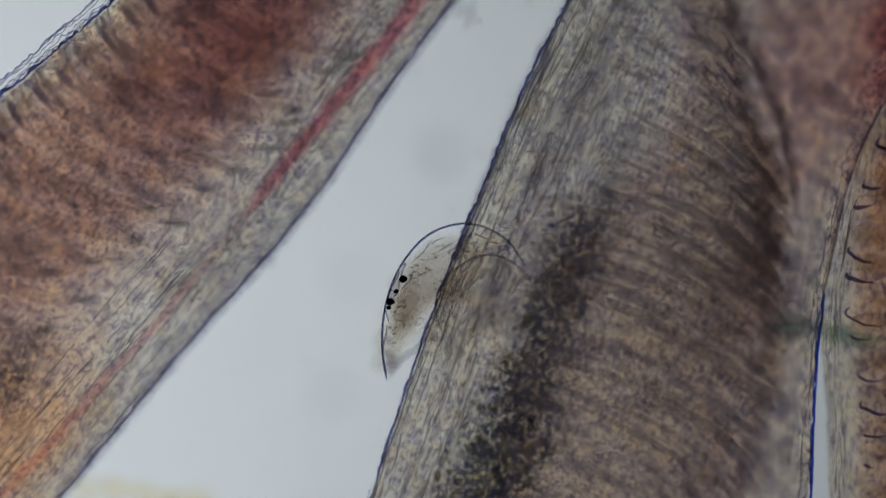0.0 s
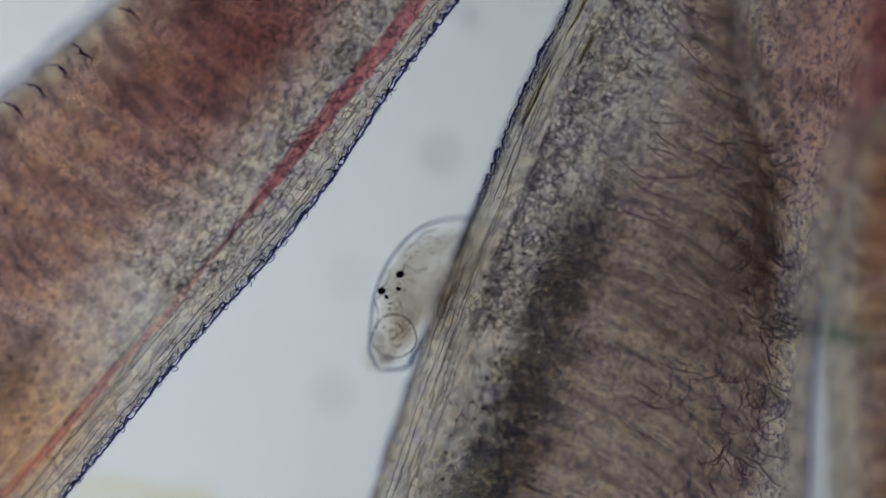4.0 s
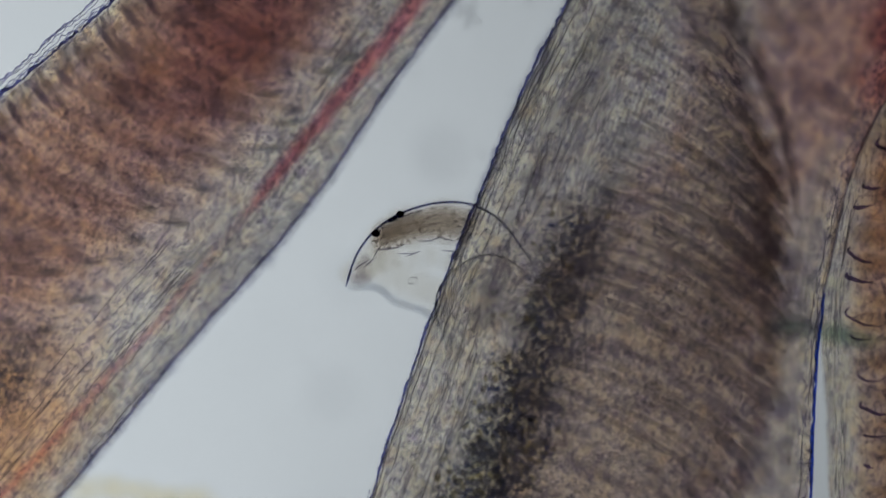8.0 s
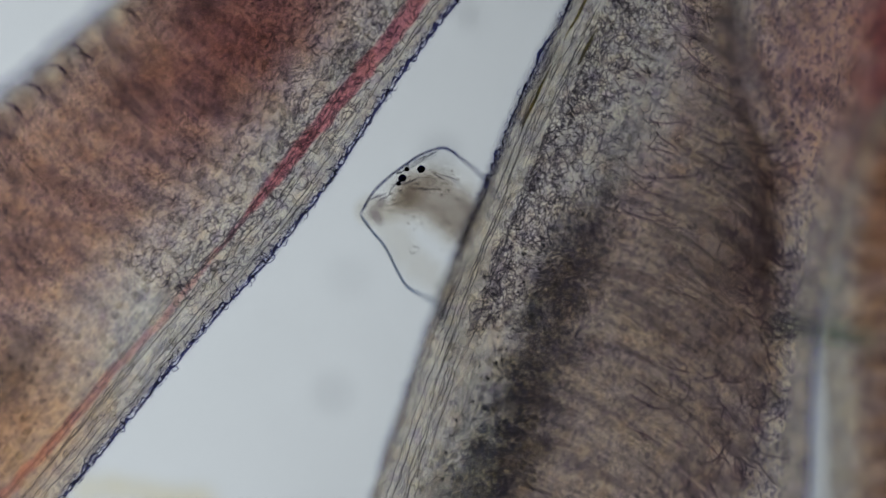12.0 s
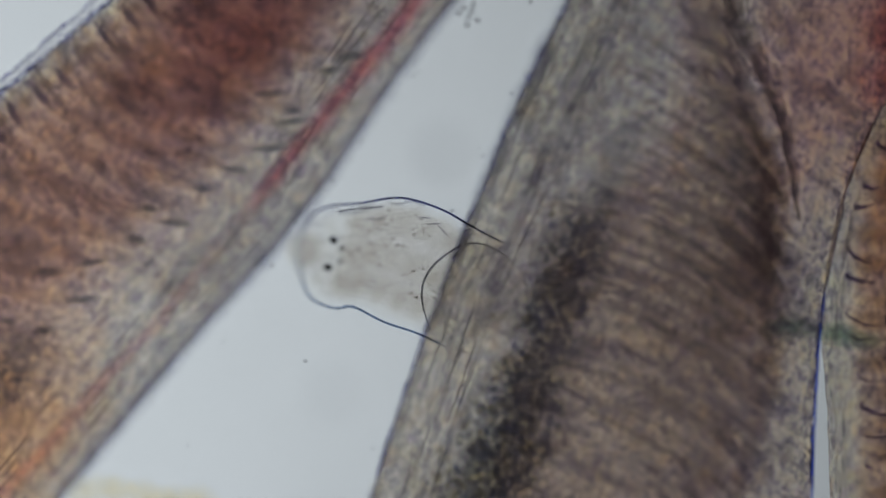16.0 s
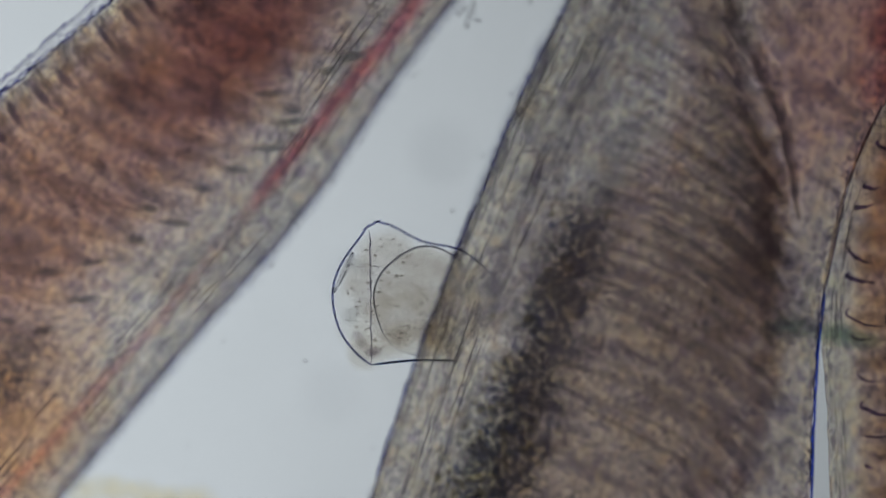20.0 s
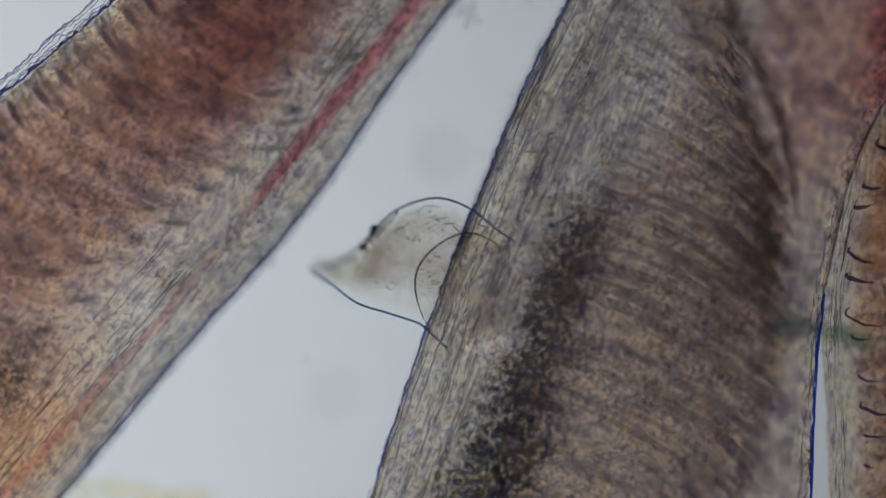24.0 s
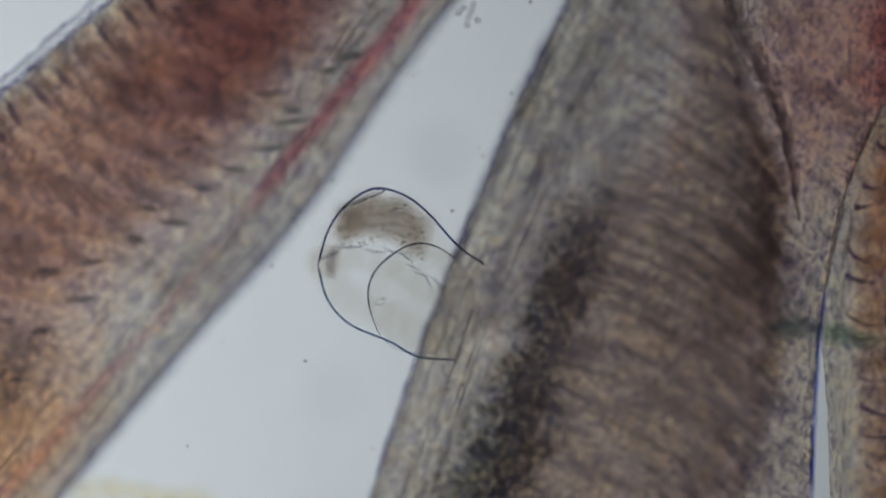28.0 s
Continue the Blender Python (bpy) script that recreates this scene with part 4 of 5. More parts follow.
bends(14.5, (45.8, -70.5), [(87, 16), (61, 32), (8, 38), (-76, 40), (-123, 22), (-157, 10), (-190, 12), (-205, -29)], [(12, -142), (-34, -134), (-87, -119), (-130, -108), (-162, -103), (-190, -86), (-205, -29)],
      [(-152, -41), (-145, -77), (-138, -52), (-135, -67)], 62, 0.1)
bends(15, (55.5, -66.8), [(91, 1), (62, 19), (12, 46), (-34, 55), (-93, 52), (-146, 42), (-179, 27), (-200, -22)], [(12, -138), (-34, -124), (-78, -116), (-119, -94), (-153, -93), (-187, -78), (-200, -22)],
      [(-152, -9), (-152, -52), (-138, -22), (-138, -38)], 99, 0.1)
bends(16, (42, -66.8), [(80, 8), (40, 29), (-3, 53), (-56, 68), (-108, 61), (-153, 56), (-179, 38), (-194, -3)], [(4, -130), (-34, -112), (-78, -97), (-119, -77), (-146, -78), (-179, -59), (-194, -3)],
      [(-145, 12), (-152, -24), (-134, 1), (-136, -16)], 99, 0.1)
bends(16.3, (53.2, -78), [(106, -7), (64, 20), (-2, 34), (-52, 12), (-87, -24), (-115, -77), (-98, -141), (-52, -184)], [(8, -134), (-18, -127), (-29, -142), (-37, -164), (-52, -184)],
      [(-104, -77), (-100, -112), (-93, -94), (-97, -100)], 34, 0.3)
bends(16.6, (57, -85.5), [(110, -14), (64, 12), (12, 19), (-48, -3), (-86, -37), (-119, -89), (-108, -149), (-63, -206)], [(8, -134), (-18, -127), (-29, -149), (-40, -179), (-63, -206)],
      [(-102, -97), (-87, -127), (-104, -112), (-94, -134)], 34, 0.29)
bends(17, (60.8, -89.2), [(110, -22), (64, 4), (27, 13), (-18, 7), (-63, -26), (-100, -67), (-123, -112), (-112, -168), (-65, -222)], [(8, -134), (-18, -127), (-29, -157), (-48, -198), (-65, -222)],
      [(-104, -101), (-90, -137), (-107, -120), (-98, -141)], 34, 0.27)
bends(17.3, (60.8, -89.2), [(110, -26), (64, -3), (20, 4), (-29, -18), (-56, -45), (-89, -86), (-110, -127), (-114, -184), (-70, -226)], [(8, -142), (-10, -149), (-29, -172), (-48, -206), (-70, -226)],
      [(-93, -127), (-70, -157), (-92, -143), (-80, -164)], 34, 0.25)
bends(17.6, (60.8, -89.2), [(110, -26), (64, -13), (20, -9), (-18, -29), (-45, -56), (-67, -104), (-76, -141), (-87, -215), (-81, -279)], [(8, -149), (-7, -164), (-29, -194), (-52, -239), (-81, -279)],
      [(-70, -184), (-72, -224), (-63, -194), (-69, -206)], 34, 0.24)
bends(18, (57, -89.2), [(102, -29), (61, -16), (12, -13), (-26, -37), (-46, -64), (-70, -119), (-86, -170), (-108, -251), (-93, -310)], [(8, -149), (-10, -168), (-33, -209), (-63, -269), (-93, -310)],
      [(-65, -193), (-70, -220), (-59, -202), (-78, -213)], 34, 0.22)
bends(18.3, (53.2, -89.2), [(102, -33), (64, -20), (24, -18), (-10, -33), (-34, -52), (-56, -100), (-70, -146), (-105, -263), (-128, -333)], [(8, -149), (-10, -168), (-33, -217), (-70, -284), (-128, -333)],
      [(-105, -274), (-93, -258), (-89, -247), (-100, -269)], 34, 0.2)
bends(18.4, (42, -81.8), [(102, -29), (57, 1), (12, 12), (-33, 1), (-63, -22), (-86, -44), (-93, -67), (-100, -104)], [(8, -149), (-14, -149), (-37, -142), (-63, -134), (-100, -104)],
      [(-63, -89), (-70, -67), (-59, -78), (-67, -82)], 34, 0.2)
bends(18.5, (27, -66.8), [(8, -146), (-34, -123), (-67, -74), (-81, -22), (-82, 12), (-63, 42), (-37, 59)], [(94, -22), (72, 23), (57, 53), (46, 72), (27, 76), (8, 74), (-11, 70), (-37, 59)],
      [(-58, 36), (-33, 53), (-48, 42), (-40, 47)], 92, 0.6)
bends(18.7, (0.8, -55.5), [(12, -146), (-11, -142), (-58, -89), (-97, -44), (-106, 5), (-93, 53), (-70, 87), (-37, 113), (1, 123)], [(80, -7), (72, 31), (66, 61), (58, 83), (50, 98), (34, 110), (20, 117), (1, 123)],
      [(-23, 99), (-58, 82), (-37, 92), (-46, 87)], 95, 0.7)
bends(19, (-18, -60.8), [(20, -143), (-35, -140), (-70, -132), (-98, -113), (-117, -81), (-127, -46), (-121, -7), (-105, 32), (-82, 63), (-47, 95), (-7, 122), (28, 140), (64, 146)], [(42, -14), (31, 16), (24, 40), (23, 68), (31, 91), (42, 110), (53, 128), (64, 146)],
      [(-25, 106), (-46, 90), (-34, 98), (-30, 102)], 96, 0.5)
bends(19.5, (-19.5, -60.8), [(20, -143), (-34, -140), (-78, -112), (-104, -74), (-114, -18), (-81, 64), (-23, 130), (24, 162)], [(42, -14), (12, 16), (1, 40), (1, 68), (8, 94), (16, 117), (21, 140), (24, 162)],
      [(-58, 92), (-33, 117), (-48, 102), (-40, 110)], 94, 0.6)
bends(19.8, (-21, -62.2), [(20, -143), (-34, -140), (-78, -112), (-108, -74), (-117, -18), (-89, 61), (-40, 124), (5, 162)], [(42, -14), (12, 16), (-3, 40), (-7, 68), (-3, 94), (1, 117), (4, 140), (5, 162)],
      [(-63, 87), (-40, 117), (-56, 97), (-48, 106)], 90, 0.6)
bends(20, (-21.8, -70.5), [(61, -30), (24, -1), (-27, 10), (-70, 32), (-94, 35), (-110, 16), (-137, -23), (-147, -62), (-137, -109), (-112, -142), (-94, -154)], [(20, -149), (-10, -148), (-36, -148), (-60, -150), (-94, -154)],
      [(-117, -18), (-122, -89), (-100, -29), (-108, -74)], 32, 0.1)
bends(20.5, (-11.2, -63), [(64, -29), (30, 0), (4, 24), (-24, 44), (-46, 54), (-80, 35), (-110, 2), (-126, -38), (-124, -70), (-105, -108), (-69, -134)], [(12, -149), (-10, -146), (-30, -142), (-50, -138), (-69, -134)],
      [(-70, 1), (-93, -44), (-63, 8), (-86, -52)], 32, 0.15)
bends(21, (-2, -62), [(80, -14), (57, 12), (12, 50), (-34, 64), (-89, 42), (-116, -7), (-97, -89), (-46, -164)], [(20, -149), (-3, -138), (-22, -127), (-33, -123), (-40, -142), (-46, -164)],
      [(-93, -59), (-70, -82), (-100, -37), (-63, -67)], 32, 0.2)
bends(21.3, (38.2, -66.8), [(106, 8), (64, 34), (24, 47), (-18, 34), (-46, 5), (-70, -44), (-76, -89), (-58, -182)], [(12, -142), (-3, -134), (-22, -127), (-33, -134), (-44, -157), (-58, -182)],
      [(-63, -52), (-70, -88), (-59, -67), (-63, -78)], 34, 0.08)
bends(21.5, (45.8, -74.2), [(110, -7), (72, 34), (24, 52), (-40, 50), (-105, 36), (-146, 27), (-190, 16), (-233, -16)], [(27, -149), (-3, -134), (-34, -123), (-78, -97), (-128, -64), (-168, -44), (-202, -29), (-233, -16)],
      [(-152, -6), (-135, -10), (-152, -34), (-157, -22)], 36, 0.0)
bends(22.5, (38.2, -66.8), [(94, 1), (64, 31), (20, 59), (-33, 72), (-93, 68), (-146, 57), (-183, 34), (-209, -10)], [(20, -149), (-10, -130), (-37, -119), (-86, -100), (-138, -70), (-176, -52), (-194, -37), (-209, -10)],
      [(-149, 16), (-146, 1), (-154, -14), (-159, -10)], 39, 0.0)
bends(23.5, (23.2, -59.2), [(57, -7), (22, 22), (-24, 75), (-84, 100), (-122, 106), (-160, 80), (-190, 38), (-209, 1)], [(12, -134), (-14, -127), (-39, -114), (-107, -91), (-175, -46), (-202, -29), (-209, 1)],
      [(-142, 48), (-163, 8), (-164, 30), (-168, 17)], 43, 0.0)
bends(23.8, (25.5, -55.5), [(61, -7), (29, 22), (-32, 80), (-92, 94), (-137, 75), (-168, 50), (-183, 31), (-190, 8)], [(12, -134), (-10, -127), (-32, -114), (-107, -76), (-146, -52), (-176, -29), (-190, 8)],
      [(-145, 63), (-140, 18), (-138, 50), (-146, 31)], 44, 0.0)
bends(24, (33, -53.2), [(98, 8), (70, 27), (37, 53), (1, 67), (-32, 64), (-70, 46), (-104, 8), (-138, -16), (-179, -26)], [(8, -134), (-16, -112), (-32, -99), (-70, -86), (-113, -72), (-146, -48), (-179, -26)],
      [(-106, 3), (-91, 27), (-100, 12), (-95, 20)], 92, 0.23)
bends(24.1, (34.5, -53.2), [(94, 23), (64, 50), (29, 63), (-14, 57), (-46, 38), (-78, 1), (-90, -44), (-89, -74), (-115, -102)], [(8, -134), (-16, -116), (-46, -100), (-70, -108), (-93, -113), (-115, -102)],
      [(-80, -28), (-62, -8), (-70, -22), (-82, -37)], 54, 0.35)
bends(24.4, (42, -59.2), [(102, 8), (64, 42), (23, 59), (-9, 57), (-46, 22), (-64, -29), (-74, -74), (-107, -127)], [(8, -134), (-16, -119), (-24, -127), (-52, -149), (-78, -153), (-107, -127)],
      [(-62, -46), (-44, -28), (-59, -37), (-54, -52)], 54, 0.36)
bends(24.7, (45.8, -59.2), [(105, 12), (68, 40), (29, 48), (-14, 34), (-44, 1), (-74, -52), (-100, -93), (-125, -124)], [(8, -134), (-16, -116), (-32, -119), (-52, -128), (-86, -134), (-125, -124)],
      [(-64, -50), (-46, -34), (-61, -43), (-54, -48)], 54, 0.38)
bends(25, (49.5, -60.8), [(110, -18), (72, 23), (27, 44), (-14, 40), (-48, 12), (-68, -29), (-63, -78), (-44, -100), (-70, -123)], [(8, -138), (-10, -119), (-26, -119), (-37, -123), (-52, -133), (-70, -123)],
      [(-59, -53), (-43, -22), (-63, -48), (-54, -40)], 54, 0.39)
bends(25.4, (38.2, -51.8), [(102, -7), (72, 23), (34, 41), (-9, 42), (-62, 8), (-82, -53), (-62, -99), (-37, -113)], [(8, -138), (-10, -123), (-18, -119), (-26, -117), (-37, -113)],
      [(-63, -29), (-52, 1), (-70, -52), (-59, -44)], 54, 0.41)
bends(25.8, (19.5, -55.5), [(83, 1), (57, 27), (23, 40), (-9, 45), (-69, 22), (-94, -23), (-92, -76), (-59, -91)], [(8, -138), (-10, -123), (-26, -112), (-40, -100), (-59, -91)],
      [(-70, -7), (-59, 8), (-78, -37), (-70, -29)], 54, 0.43)
bends(26.2, (21, -66.8), [(72, 8), (37, 52), (4, 63), (-32, 63), (-63, 42), (-84, 15), (-93, -37), (-62, -99)], [(8, -142), (-10, -127), (-26, -116), (-40, -108), (-62, -99)],
      [(-54, 22), (-64, -13), (-44, 8), (-59, 1)], 54, 0.45)
bends(26.6, (12, -65.2), [(57, 16), (29, 52), (8, 72), (-16, 80), (-48, 72), (-76, 52), (-110, -8), (-69, -89)], [(8, -142), (-10, -127), (-26, -112), (-44, -100), (-69, -89)],
      [(-69, 33), (-84, 0), (-63, 23), (-78, 8)], 82, 0.6)
bends(27, (-63, -89.2), [(31, -22), (14, 15), (-7, 38), (-32, 52), (-63, 56), (-92, 48), (-137, 8), (-160, -46)], [(12, -146), (-32, -149), (-63, -142), (-107, -127), (-138, -100), (-160, -46)],
      [(-69, 52), (-108, 34), (-48, 46), (-93, 42)], 118, 1.0)
bends(27.5, (-51.8, -78), [(27, -22), (7, 15), (-14, 53), (-39, 75), (-67, 86), (-92, 87), (-145, 45), (-161, -22)], [(12, -148), (-24, -146), (-63, -140), (-92, -129), (-137, -91), (-161, -22)],
      [(-108, 72), (-130, 50), (-63, 68), (-119, 61)], 112, 1.0)
bends(28, (-29.2, -66.8), [(57, -22), (20, 4), (-18, 46), (-52, 72), (-93, 80), (-130, 57), (-153, 23), (-166, -22)], [(16, -147), (-33, -143), (-70, -123), (-123, -100), (-153, -67), (-166, -22)],
      [(-56, 53), (-130, 52), (-70, 50), (-119, 46)], 30, 1.0)


def along(side_points, s):
    """The place at the share s of one side."""
    return np.array([np.interp(s * (len(side_points) - 1), range(len(side_points)), side_points[:, c]) for c in (0, 1)])


def steady(rows):
    """Rows (t, x, y, z, turn, tilt) as poses: a piece takes the shorter turn, and gets a row between where it turns far."""
    out, last = [], None
    for t, x, y, z, a, tilt in rows:
        if last is not None:
            a -= 180.0 * round((a - last[4]) / 180.0)
            steps = int(max(abs(a - last[4]), abs(tilt - last[5])) // 70) + 1
            out += [tuple(p + (q - p) * k / steps for p, q in zip(last, (t, x, y, z, a, tilt))) for k in range(1, steps)]
        last = (t, x, y, z, a, tilt)
        out.append(last)
    return [(t, at(x, y, z, a, 0.0, tilt)) for t, x, y, z, a, tilt in out]


def rise(high, s, base=24.0):
    base = min(base, high)
    return base + (high - base) * (min(1, 1.5 * s) if high < 80 else s ** 3 if high < 100 else min(1, 2.4 * s))


def foot(sh):
    """The height of the sucker: it holds higher on the gill before it lets go, and again later."""
    return 42.0 if sh[0] < 13 or 24 <= sh[0] < 26.4 else 24.0


def eye_lift(t):
    """How far the eyespots stand over the head's middle, as it rolls."""
    for first, last, lift in ((9.5, 11.5, 15), (11.5, 12.2, 14), (17.9, 18.35, 45), (18.8, 19.9, 30), (19.9, 20.9, 80), (24.9, 25.5, 14), (25.5, 26.4, 40), (26.8, 27.6, -45), (27.6, 28.1, 80)):
        if first < t < last:
            return lift
    return 6


def edge_height(name, sh, s):
    high = sh[5] - (8 if sh[0] < 4 and sh[5] > 100 else 0)
    z = rise(high, s, foot(sh)) + (50 if 24.9 < sh[0] < 25.2 and s > 0.78 else 0)
    if name == "belly_edge" and 18.6 < sh[0] < 19.9:
        return z + 48
    if name == "belly_edge" and sh[5] > 100 and sh[0] > 26.5:
        return z - 62 * min(1, 3 * (1 - s))
    if name == "belly_edge" and sh[5] < 80 and foot(sh) > 30:
        return max(7.0, z - 40)
    return z


# where the fold under the gut, or the rolled side of the body, shows as one line
FOLD_LINES = {20: ((-97, 22), (-95, -150)), 20.5: ((-50, 50), (-74, -130)), 21: ((-69, 40), (-55, -67)), 27: ((-125, -14), (8, -6)), 27.5: ((-122, 10), (14, 2))}


def motions():
    """Keys every piece of the worm along the shapes that it takes."""
    strand = mesh("skin_edge", *tube([(x, 0, 0) for x in np.linspace(-14, 14, 9)], [0.4, 0.9, 1.35, 1.6, 1.7, 1.6, 1.35, 0.9, 0.4], 8), MAT_MARGIN)
    thin = mesh("skin_edge", *tube([(x, 0, 0) for x in np.linspace(-14, 14, 9)], [0.4, 0.9, 1.3, 1.6, 1.7, 1.6, 1.3, 0.9, 0.4], 8), MAT_BELLY)
    crease = mesh("fold", *tube([(x, 0, 0) for x in np.linspace(-11, 11, 9)], [0.3, 0.6, 0.8, 1, 1.1, 0.9, 0.7, 0.5, 0.3], 8), MAT_FOLD)
    for side_index, count, name, piece in ((2, BACKS, "back_edge", strand), (3, BELLIES, "belly_edge", thin)):
        for i in range(count):
            rows = []
            for sh in SHAPES:
                line = sh[side_index]
                end = min(0.5, 13.0 / np.linalg.norm(np.diff(line, axis=0), axis=1).sum())
                s = min(1 - end, max(end, (i + 0.5) / count))
                a, b = along(line, max(0.0, s - 0.5 / count)), along(line, min(1.0, s + 0.5 / count))
                rows.append((sh[0], *along(line, s), edge_height(name, sh, i / count), math.degrees(math.atan2(b[1] - a[1], b[0] - a[0])), 0.0))
            walk(part(name, piece, worm), steady(rows))
    # the body: three soft lobes abreast in each section
    lobes = [mesh("body_lobe", *blob(27 + 3 * (k % 3), 27 + 2 * (k % 2), 9, 8, 18, 0.22, k * 2.3), MAT_BODY) for k in range(6)]
    for k in range(SECTIONS):
        s = (k + 0.5) / SECTIONS * 0.94
        for j in (-1, 0, 1):
            rows = []
            for sh in SHAPES:
                a, b = along(sh[2], s), along(sh[3], s)
                d = a - b
                w = max(4.0, np.linalg.norm(d) / 2)
                r = min(28.0, max(11.0, w))
                m = (a + b) / 2 + d / (2 * w) * j * max(0.0, w - r - 2.0)
                rows.append((sh[0], *m, rise(sh[5], s, foot(sh) + 2), math.degrees(math.atan2(d[1], d[0])), math.degrees(math.acos(min(1.0, r / 29.0))) * (1 if j >= 0 else -1)))
            walk(part("body_lobe", lobes[(k * 3 + j) % 6], worm), steady(rows))
    # the dark gut along the back of the head
    guts = [mesh("gut", *blob(23 + 3 * (k % 3), 18 + k % 2 * 3, 4, 8, 16, 0.2, k * 1.7), MAT_MASS) for k in range(5)]
    draw = random.Random(5)
    for k in range(108):
        s, lean = 0.32 + 0.42 * k / 107, draw.uniform(-45, 45)
        inset, apart = 0.05 + 0.27 * (k * 0.618 % 1), 0.06 + 0.88 * (k * 0.382 % 1)
        rows = []
        for sh in SHAPES:
            q = s * sh[6] + (0.1 + 1.3 * (s - 0.32)) * (1 - sh[6])
            a, b, c = along(sh[2], q), along(sh[3], q), along(sh[2], min(1.0, q + 0.04)) - along(sh[2], q - 0.04)
            if 26.8 < sh[0] < 27.8 or 18.6 < sh[0] < 19.9:
                q = 0.16 + 1.4 * (s - 0.32) if sh[0] > 20 else 0.40 + 1.3 * (s - 0.32)
                a, b = along(sh[2], q), along(sh[3], q)
            share = apart + (inset - apart) * sh[6]
            rows.append((sh[0], *(a + (b - a) * share), rise(sh[5], max(s, 0.5) if sh[5] > 100 else s, foot(sh) + 2), math.degrees(math.atan2(c[1], c[0])) + lean, 0.0))
        walk(part("gut", guts[k % 5], worm, "grey-brown gut tissue" if k == 0 else ""), steady(rows))
    # fine folds and glands inside
    for k in range(17):
        s, off, lean = 0.16 + 0.045 * k, draw.uniform(-0.09, 0.09), draw.uniform(-28, 28)
        rows = []
        for sh in SHAPES:
            line = FOLD_LINES.get(sh[0])
            if line:
                (x0, y0), (x1, y1) = line
                share = (k + 0.5) / 17
                rows.append((sh[0], x0 + (x1 - x0) * share - W0[0], y0 + (y1 - y0) * share + 8 * math.sin(math.pi * share) + 30 * off - W0[1], sh[5] + 5, math.degrees(math.atan2(y1 - y0, x1 - x0)) + 0.3 * lean, 0.0))
                continue
            m, n = (along(sh[2], q) + (along(sh[3], q) - along(sh[2], q)) * (0.05 + 0.36 * sh[6] + (off if sh[0] < 26.7 else 0.3 * off)) for q in (s - 0.04, s + 0.04))
            rows.append((sh[0], *((m + n) / 2), rise(sh[5], s, foot(sh) + 2) + 5, math.degrees(math.atan2(n[1] - m[1], n[0] - m[0])) + lean, 0.0))
        walk(part("fold", crease, worm), steady(rows))
    loop = mesh("gland", *tube([(6.5 * math.cos(a), (4.2 - 1.2 * math.cos(a)) * math.sin(a), 0.8 * math.sin(2 * a)) for a in np.linspace(0, TAU, 20)], [0.5 + 0.25 * math.sin(0.7 * j) for j in range(20)], 6), MAT_GLAND)
    for s, share in ((0.5, 0.26), (0.47, 0.76)):
        rows = [(sh[0], *(along(sh[2], s) + (along(sh[3], s) - along(sh[2], s)) * share), rise(sh[5], s, foot(sh) + 2) + 6, 25.0, 0.0) for sh in SHAPES]
        walk(part("gland", loop, worm, "small clear oval gland"), steady(rows))
    dots = [mesh("granule", *blob(1.2 + 0.5 * k, 1.0 + 0.35 * k, 1.2, 6, 8, 0.3, 2 + k), MAT_GRANULE) for k in range(4)]
    for k in range(90):
        s, inset, apart = 0.30 + 0.46 * k / 89, draw.uniform(0.05, 0.40), draw.uniform(0.08, 0.92)
        rows = []
        for sh in SHAPES:
            q = s * sh[6] + (0.12 + 1.4 * (s - 0.30)) * (1 - sh[6])
            a, b = along(sh[2], q), along(sh[3], q)
            rows.append((sh[0], *(a + (b - a) * (apart + (inset - apart) * sh[6])), rise(sh[5], s, foot(sh) + 2) + 5, 0.0, 0.0))
        walk(part("granule", dots[k % 4], worm), steady(rows))
    lip = mesh("head_lobe", *blob(13, 10, 7, 8, 14, 0.3, 4), MAT_LIP)
    for k in range(5):
        rows = []
        for sh in SHAPES:
            p = along(sh[2], 0.9 + 0.05 * k) if k < 3 else along(sh[3], 1.1 - 0.05 * k)
            m = along(sh[2], 0.7) * 0.5 + along(sh[3], 0.7) * 0.5
            d = m - p
            p = p + d / (np.linalg.norm(d) + 1e-6) * 17.0
            rows.append((sh[0], *p, rise(sh[5], 1.0, foot(sh) + 2) + (40 if 80 <= sh[5] < 100 or 24.9 < sh[0] < 25.2 else 0), math.degrees(math.atan2(d[1], d[0])) + 90, 0.0))
        walk(part("head_lobe", lip, worm, "soft grey lobe of the head"), steady(rows))
    # the round sucker of the mouth, turned up to the light only while the head hangs down
    ring = [(30 * math.cos(a) * (1 + 0.04 * math.sin(3 * a)), 29 * math.sin(a), 0.8 * math.sin(2 * a)) for a in np.linspace(0, TAU, 40)]
    mouth = part("mouth_sucker", mesh("mouth_sucker", *blob(30, 29, 3, 8, 24, 0.08, 6), MAT_BODY), worm, "clear round sucker of the mouth")
    part("sucker_rim", mesh("sucker_rim", *tube(ring, [1.1 + 0.5 * math.sin(3 * k) for k in range(40)], 6), MAT_LIPLINE), mouth)
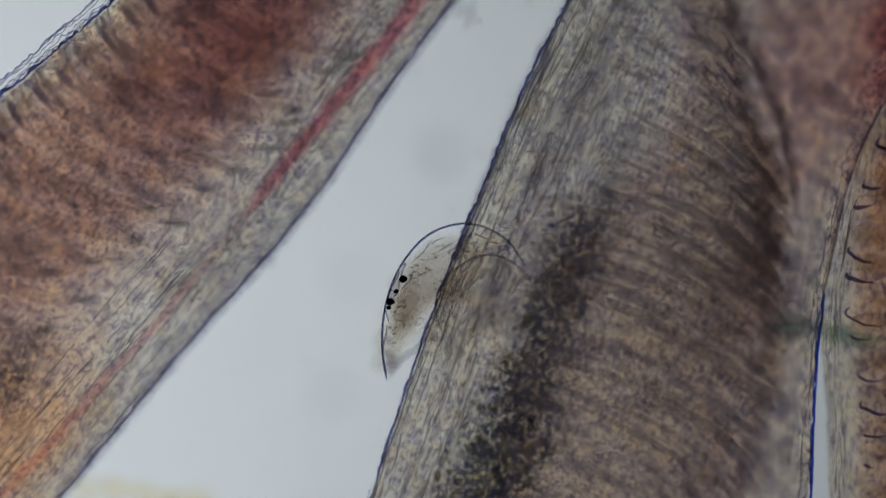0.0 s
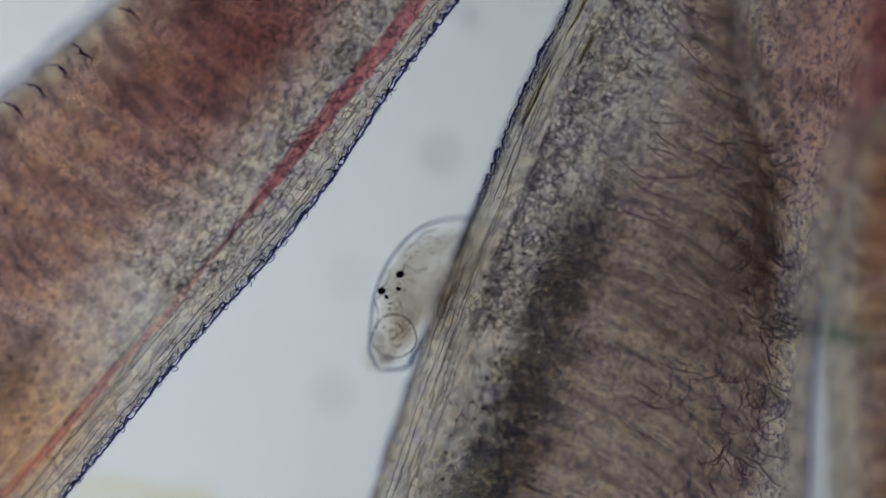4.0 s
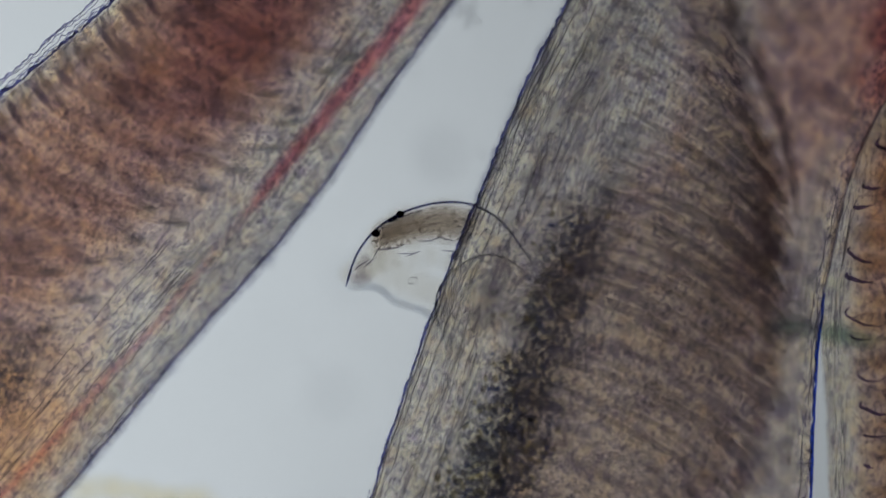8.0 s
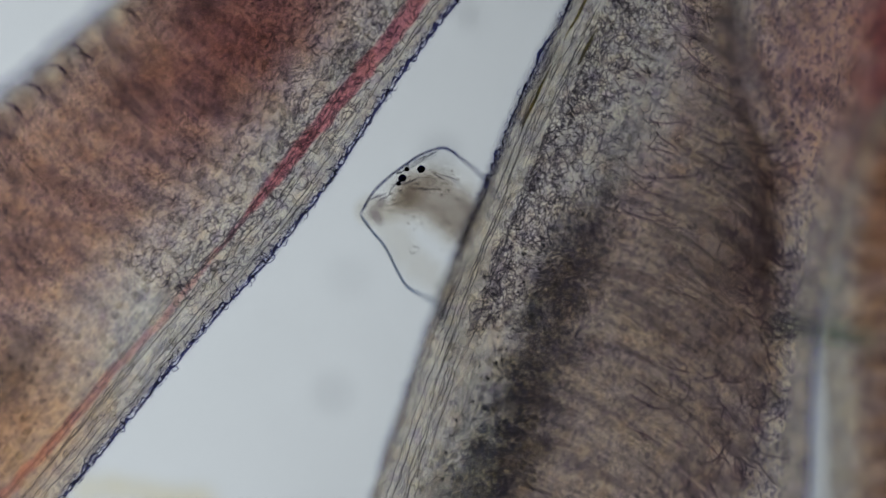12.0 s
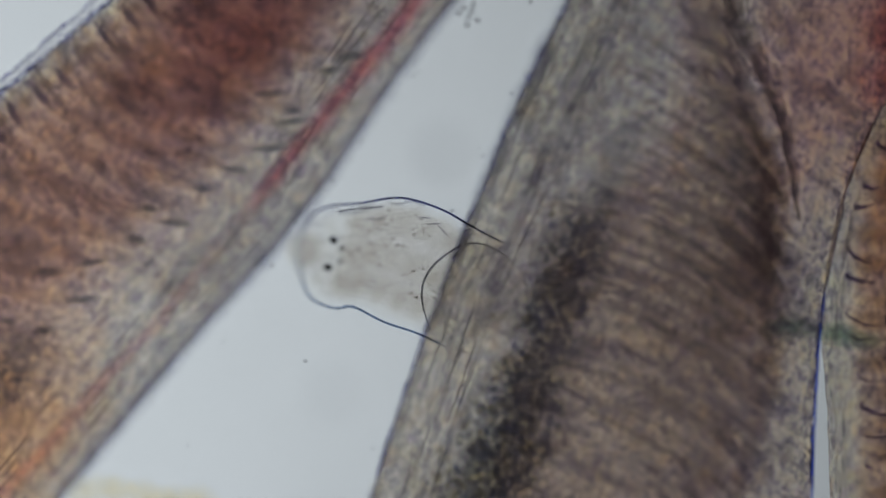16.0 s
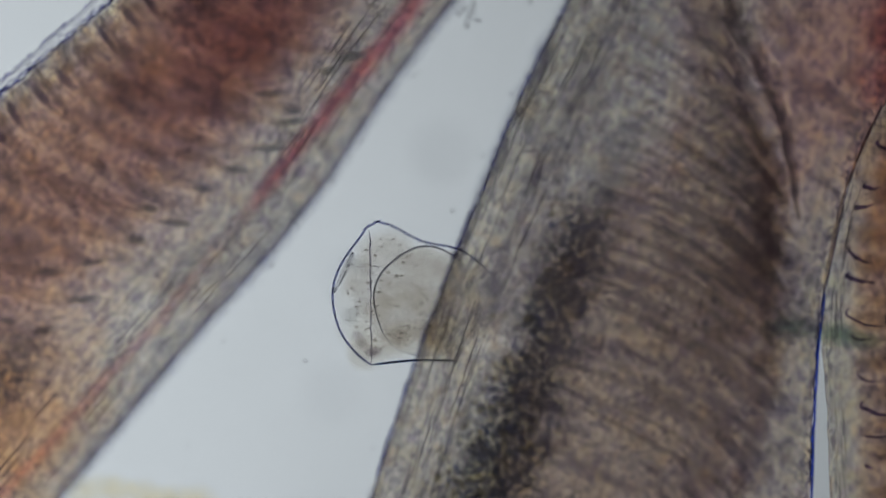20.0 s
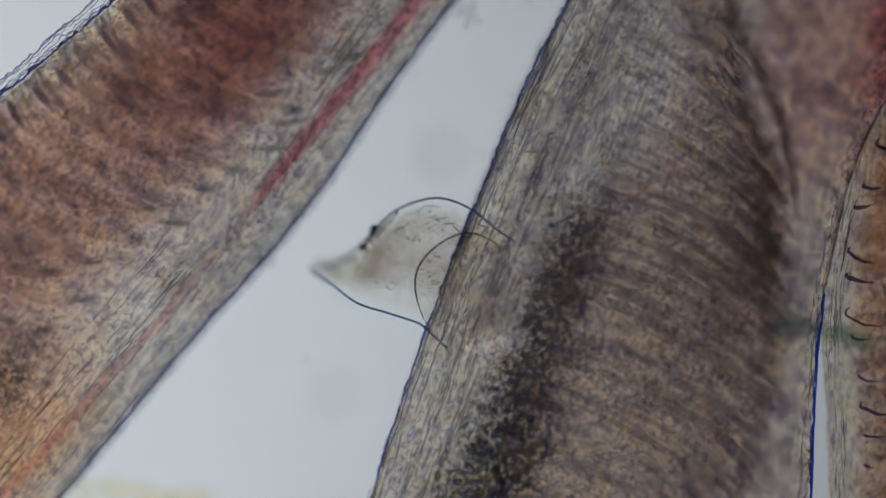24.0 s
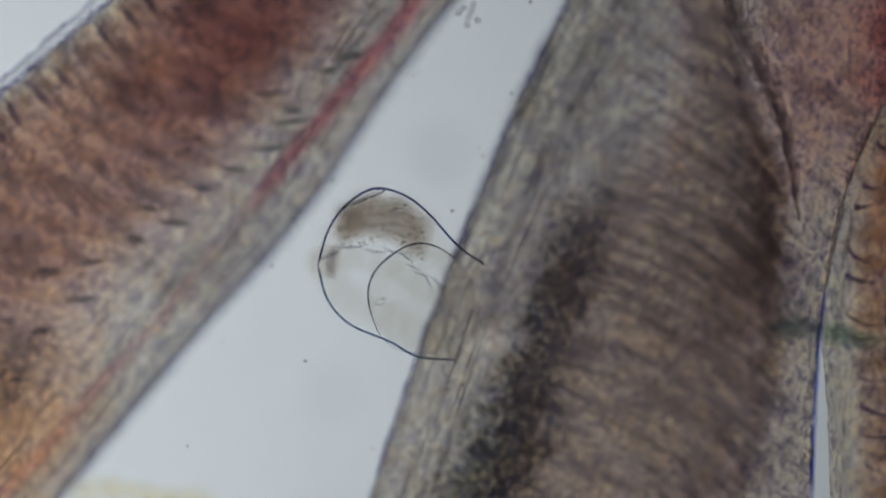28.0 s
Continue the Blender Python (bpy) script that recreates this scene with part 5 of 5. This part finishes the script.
    for k, (turn, x, y) in enumerate(((0.3, -4, 6), (1.5, 5, -3), (2.4, -3, -9))):
        swirl = [(x + 9 * math.cos(turn + a), y + 7 * math.sin(turn + a), 2.5) for a in np.linspace(0, 2.4, 12)]
        part("mouth_fold", mesh("mouth_fold", *tube(swirl, [0.2 + 0.9 * math.sin(math.pi * (i + 0.5) / 12) for i in range(12)], 6), MAT_LIPLINE), mouth)
    rows = []
    for sh in SHAPES:
        p, ahead, behind = (along(sh[2], q) for q in (0.62, 0.68, 0.56))
        if 17.9 < sh[0] < 18.35:
            rows.append((sh[0], *(along(sh[2], 0.97) + (10, 8)), 26.0, 60.0, 50.0))
        elif 0.3 < sh[0] < 4:
            rows.append((sh[0], -64.0 - W0[0], -136.0 - W0[1], 112.0, 10.0, 0.0))
        else:
            inner = along(sh[3], 0.62) - p
            rows.append((sh[0], *(p + 9.0 * inner / (np.linalg.norm(inner) + 1e-6)), rise(sh[5], 0.62, foot(sh)), math.degrees(math.atan2(*(ahead - behind)[::-1])) - 90, 88.0))
    walk(mouth, steady(rows))
    big, small = mesh("eyespot", *blob(5.6, 5.2, 5.0, 8, 12, 0.15, 3), MAT_EYE), mesh("eyespot", *blob(3.4, 3.2, 3.2, 8, 12, 0.15, 5), MAT_EYE)
    for i in range(4):
        walk(part("eyespot", big if i < 2 else small, worm, "round black eyespot"), [(sh[0], at(*sh[4][i], rise(sh[5], 0.74, foot(sh)) + eye_lift(sh[0]))) for sh in SHAPES])
    disc = part("sucker", mesh("sucker", *blob(70, 73, 6, 8, 40, 0.06, 1), MAT_DISC), worm, "clear round sucker disc with a thin dark rim")
    circle = [(70 * math.cos(a) * (1 + 0.02 * math.sin(5 * a)), 73 * math.sin(a) * (1 + 0.02 * math.sin(5 * a)), 1.5) for a in np.linspace(0, TAU, 60)]
    part("sucker_rim", mesh("sucker_rim", *tube(circle, [0.35 + 1.2 * max(0.0, math.cos(a - 2.3)) ** 0.6 for a in np.linspace(0, TAU, 60)], 6), MAT_RING), disc)
    walk(disc, [(sh[0], at(*sh[1], foot(sh))) for sh in SHAPES])


motions()
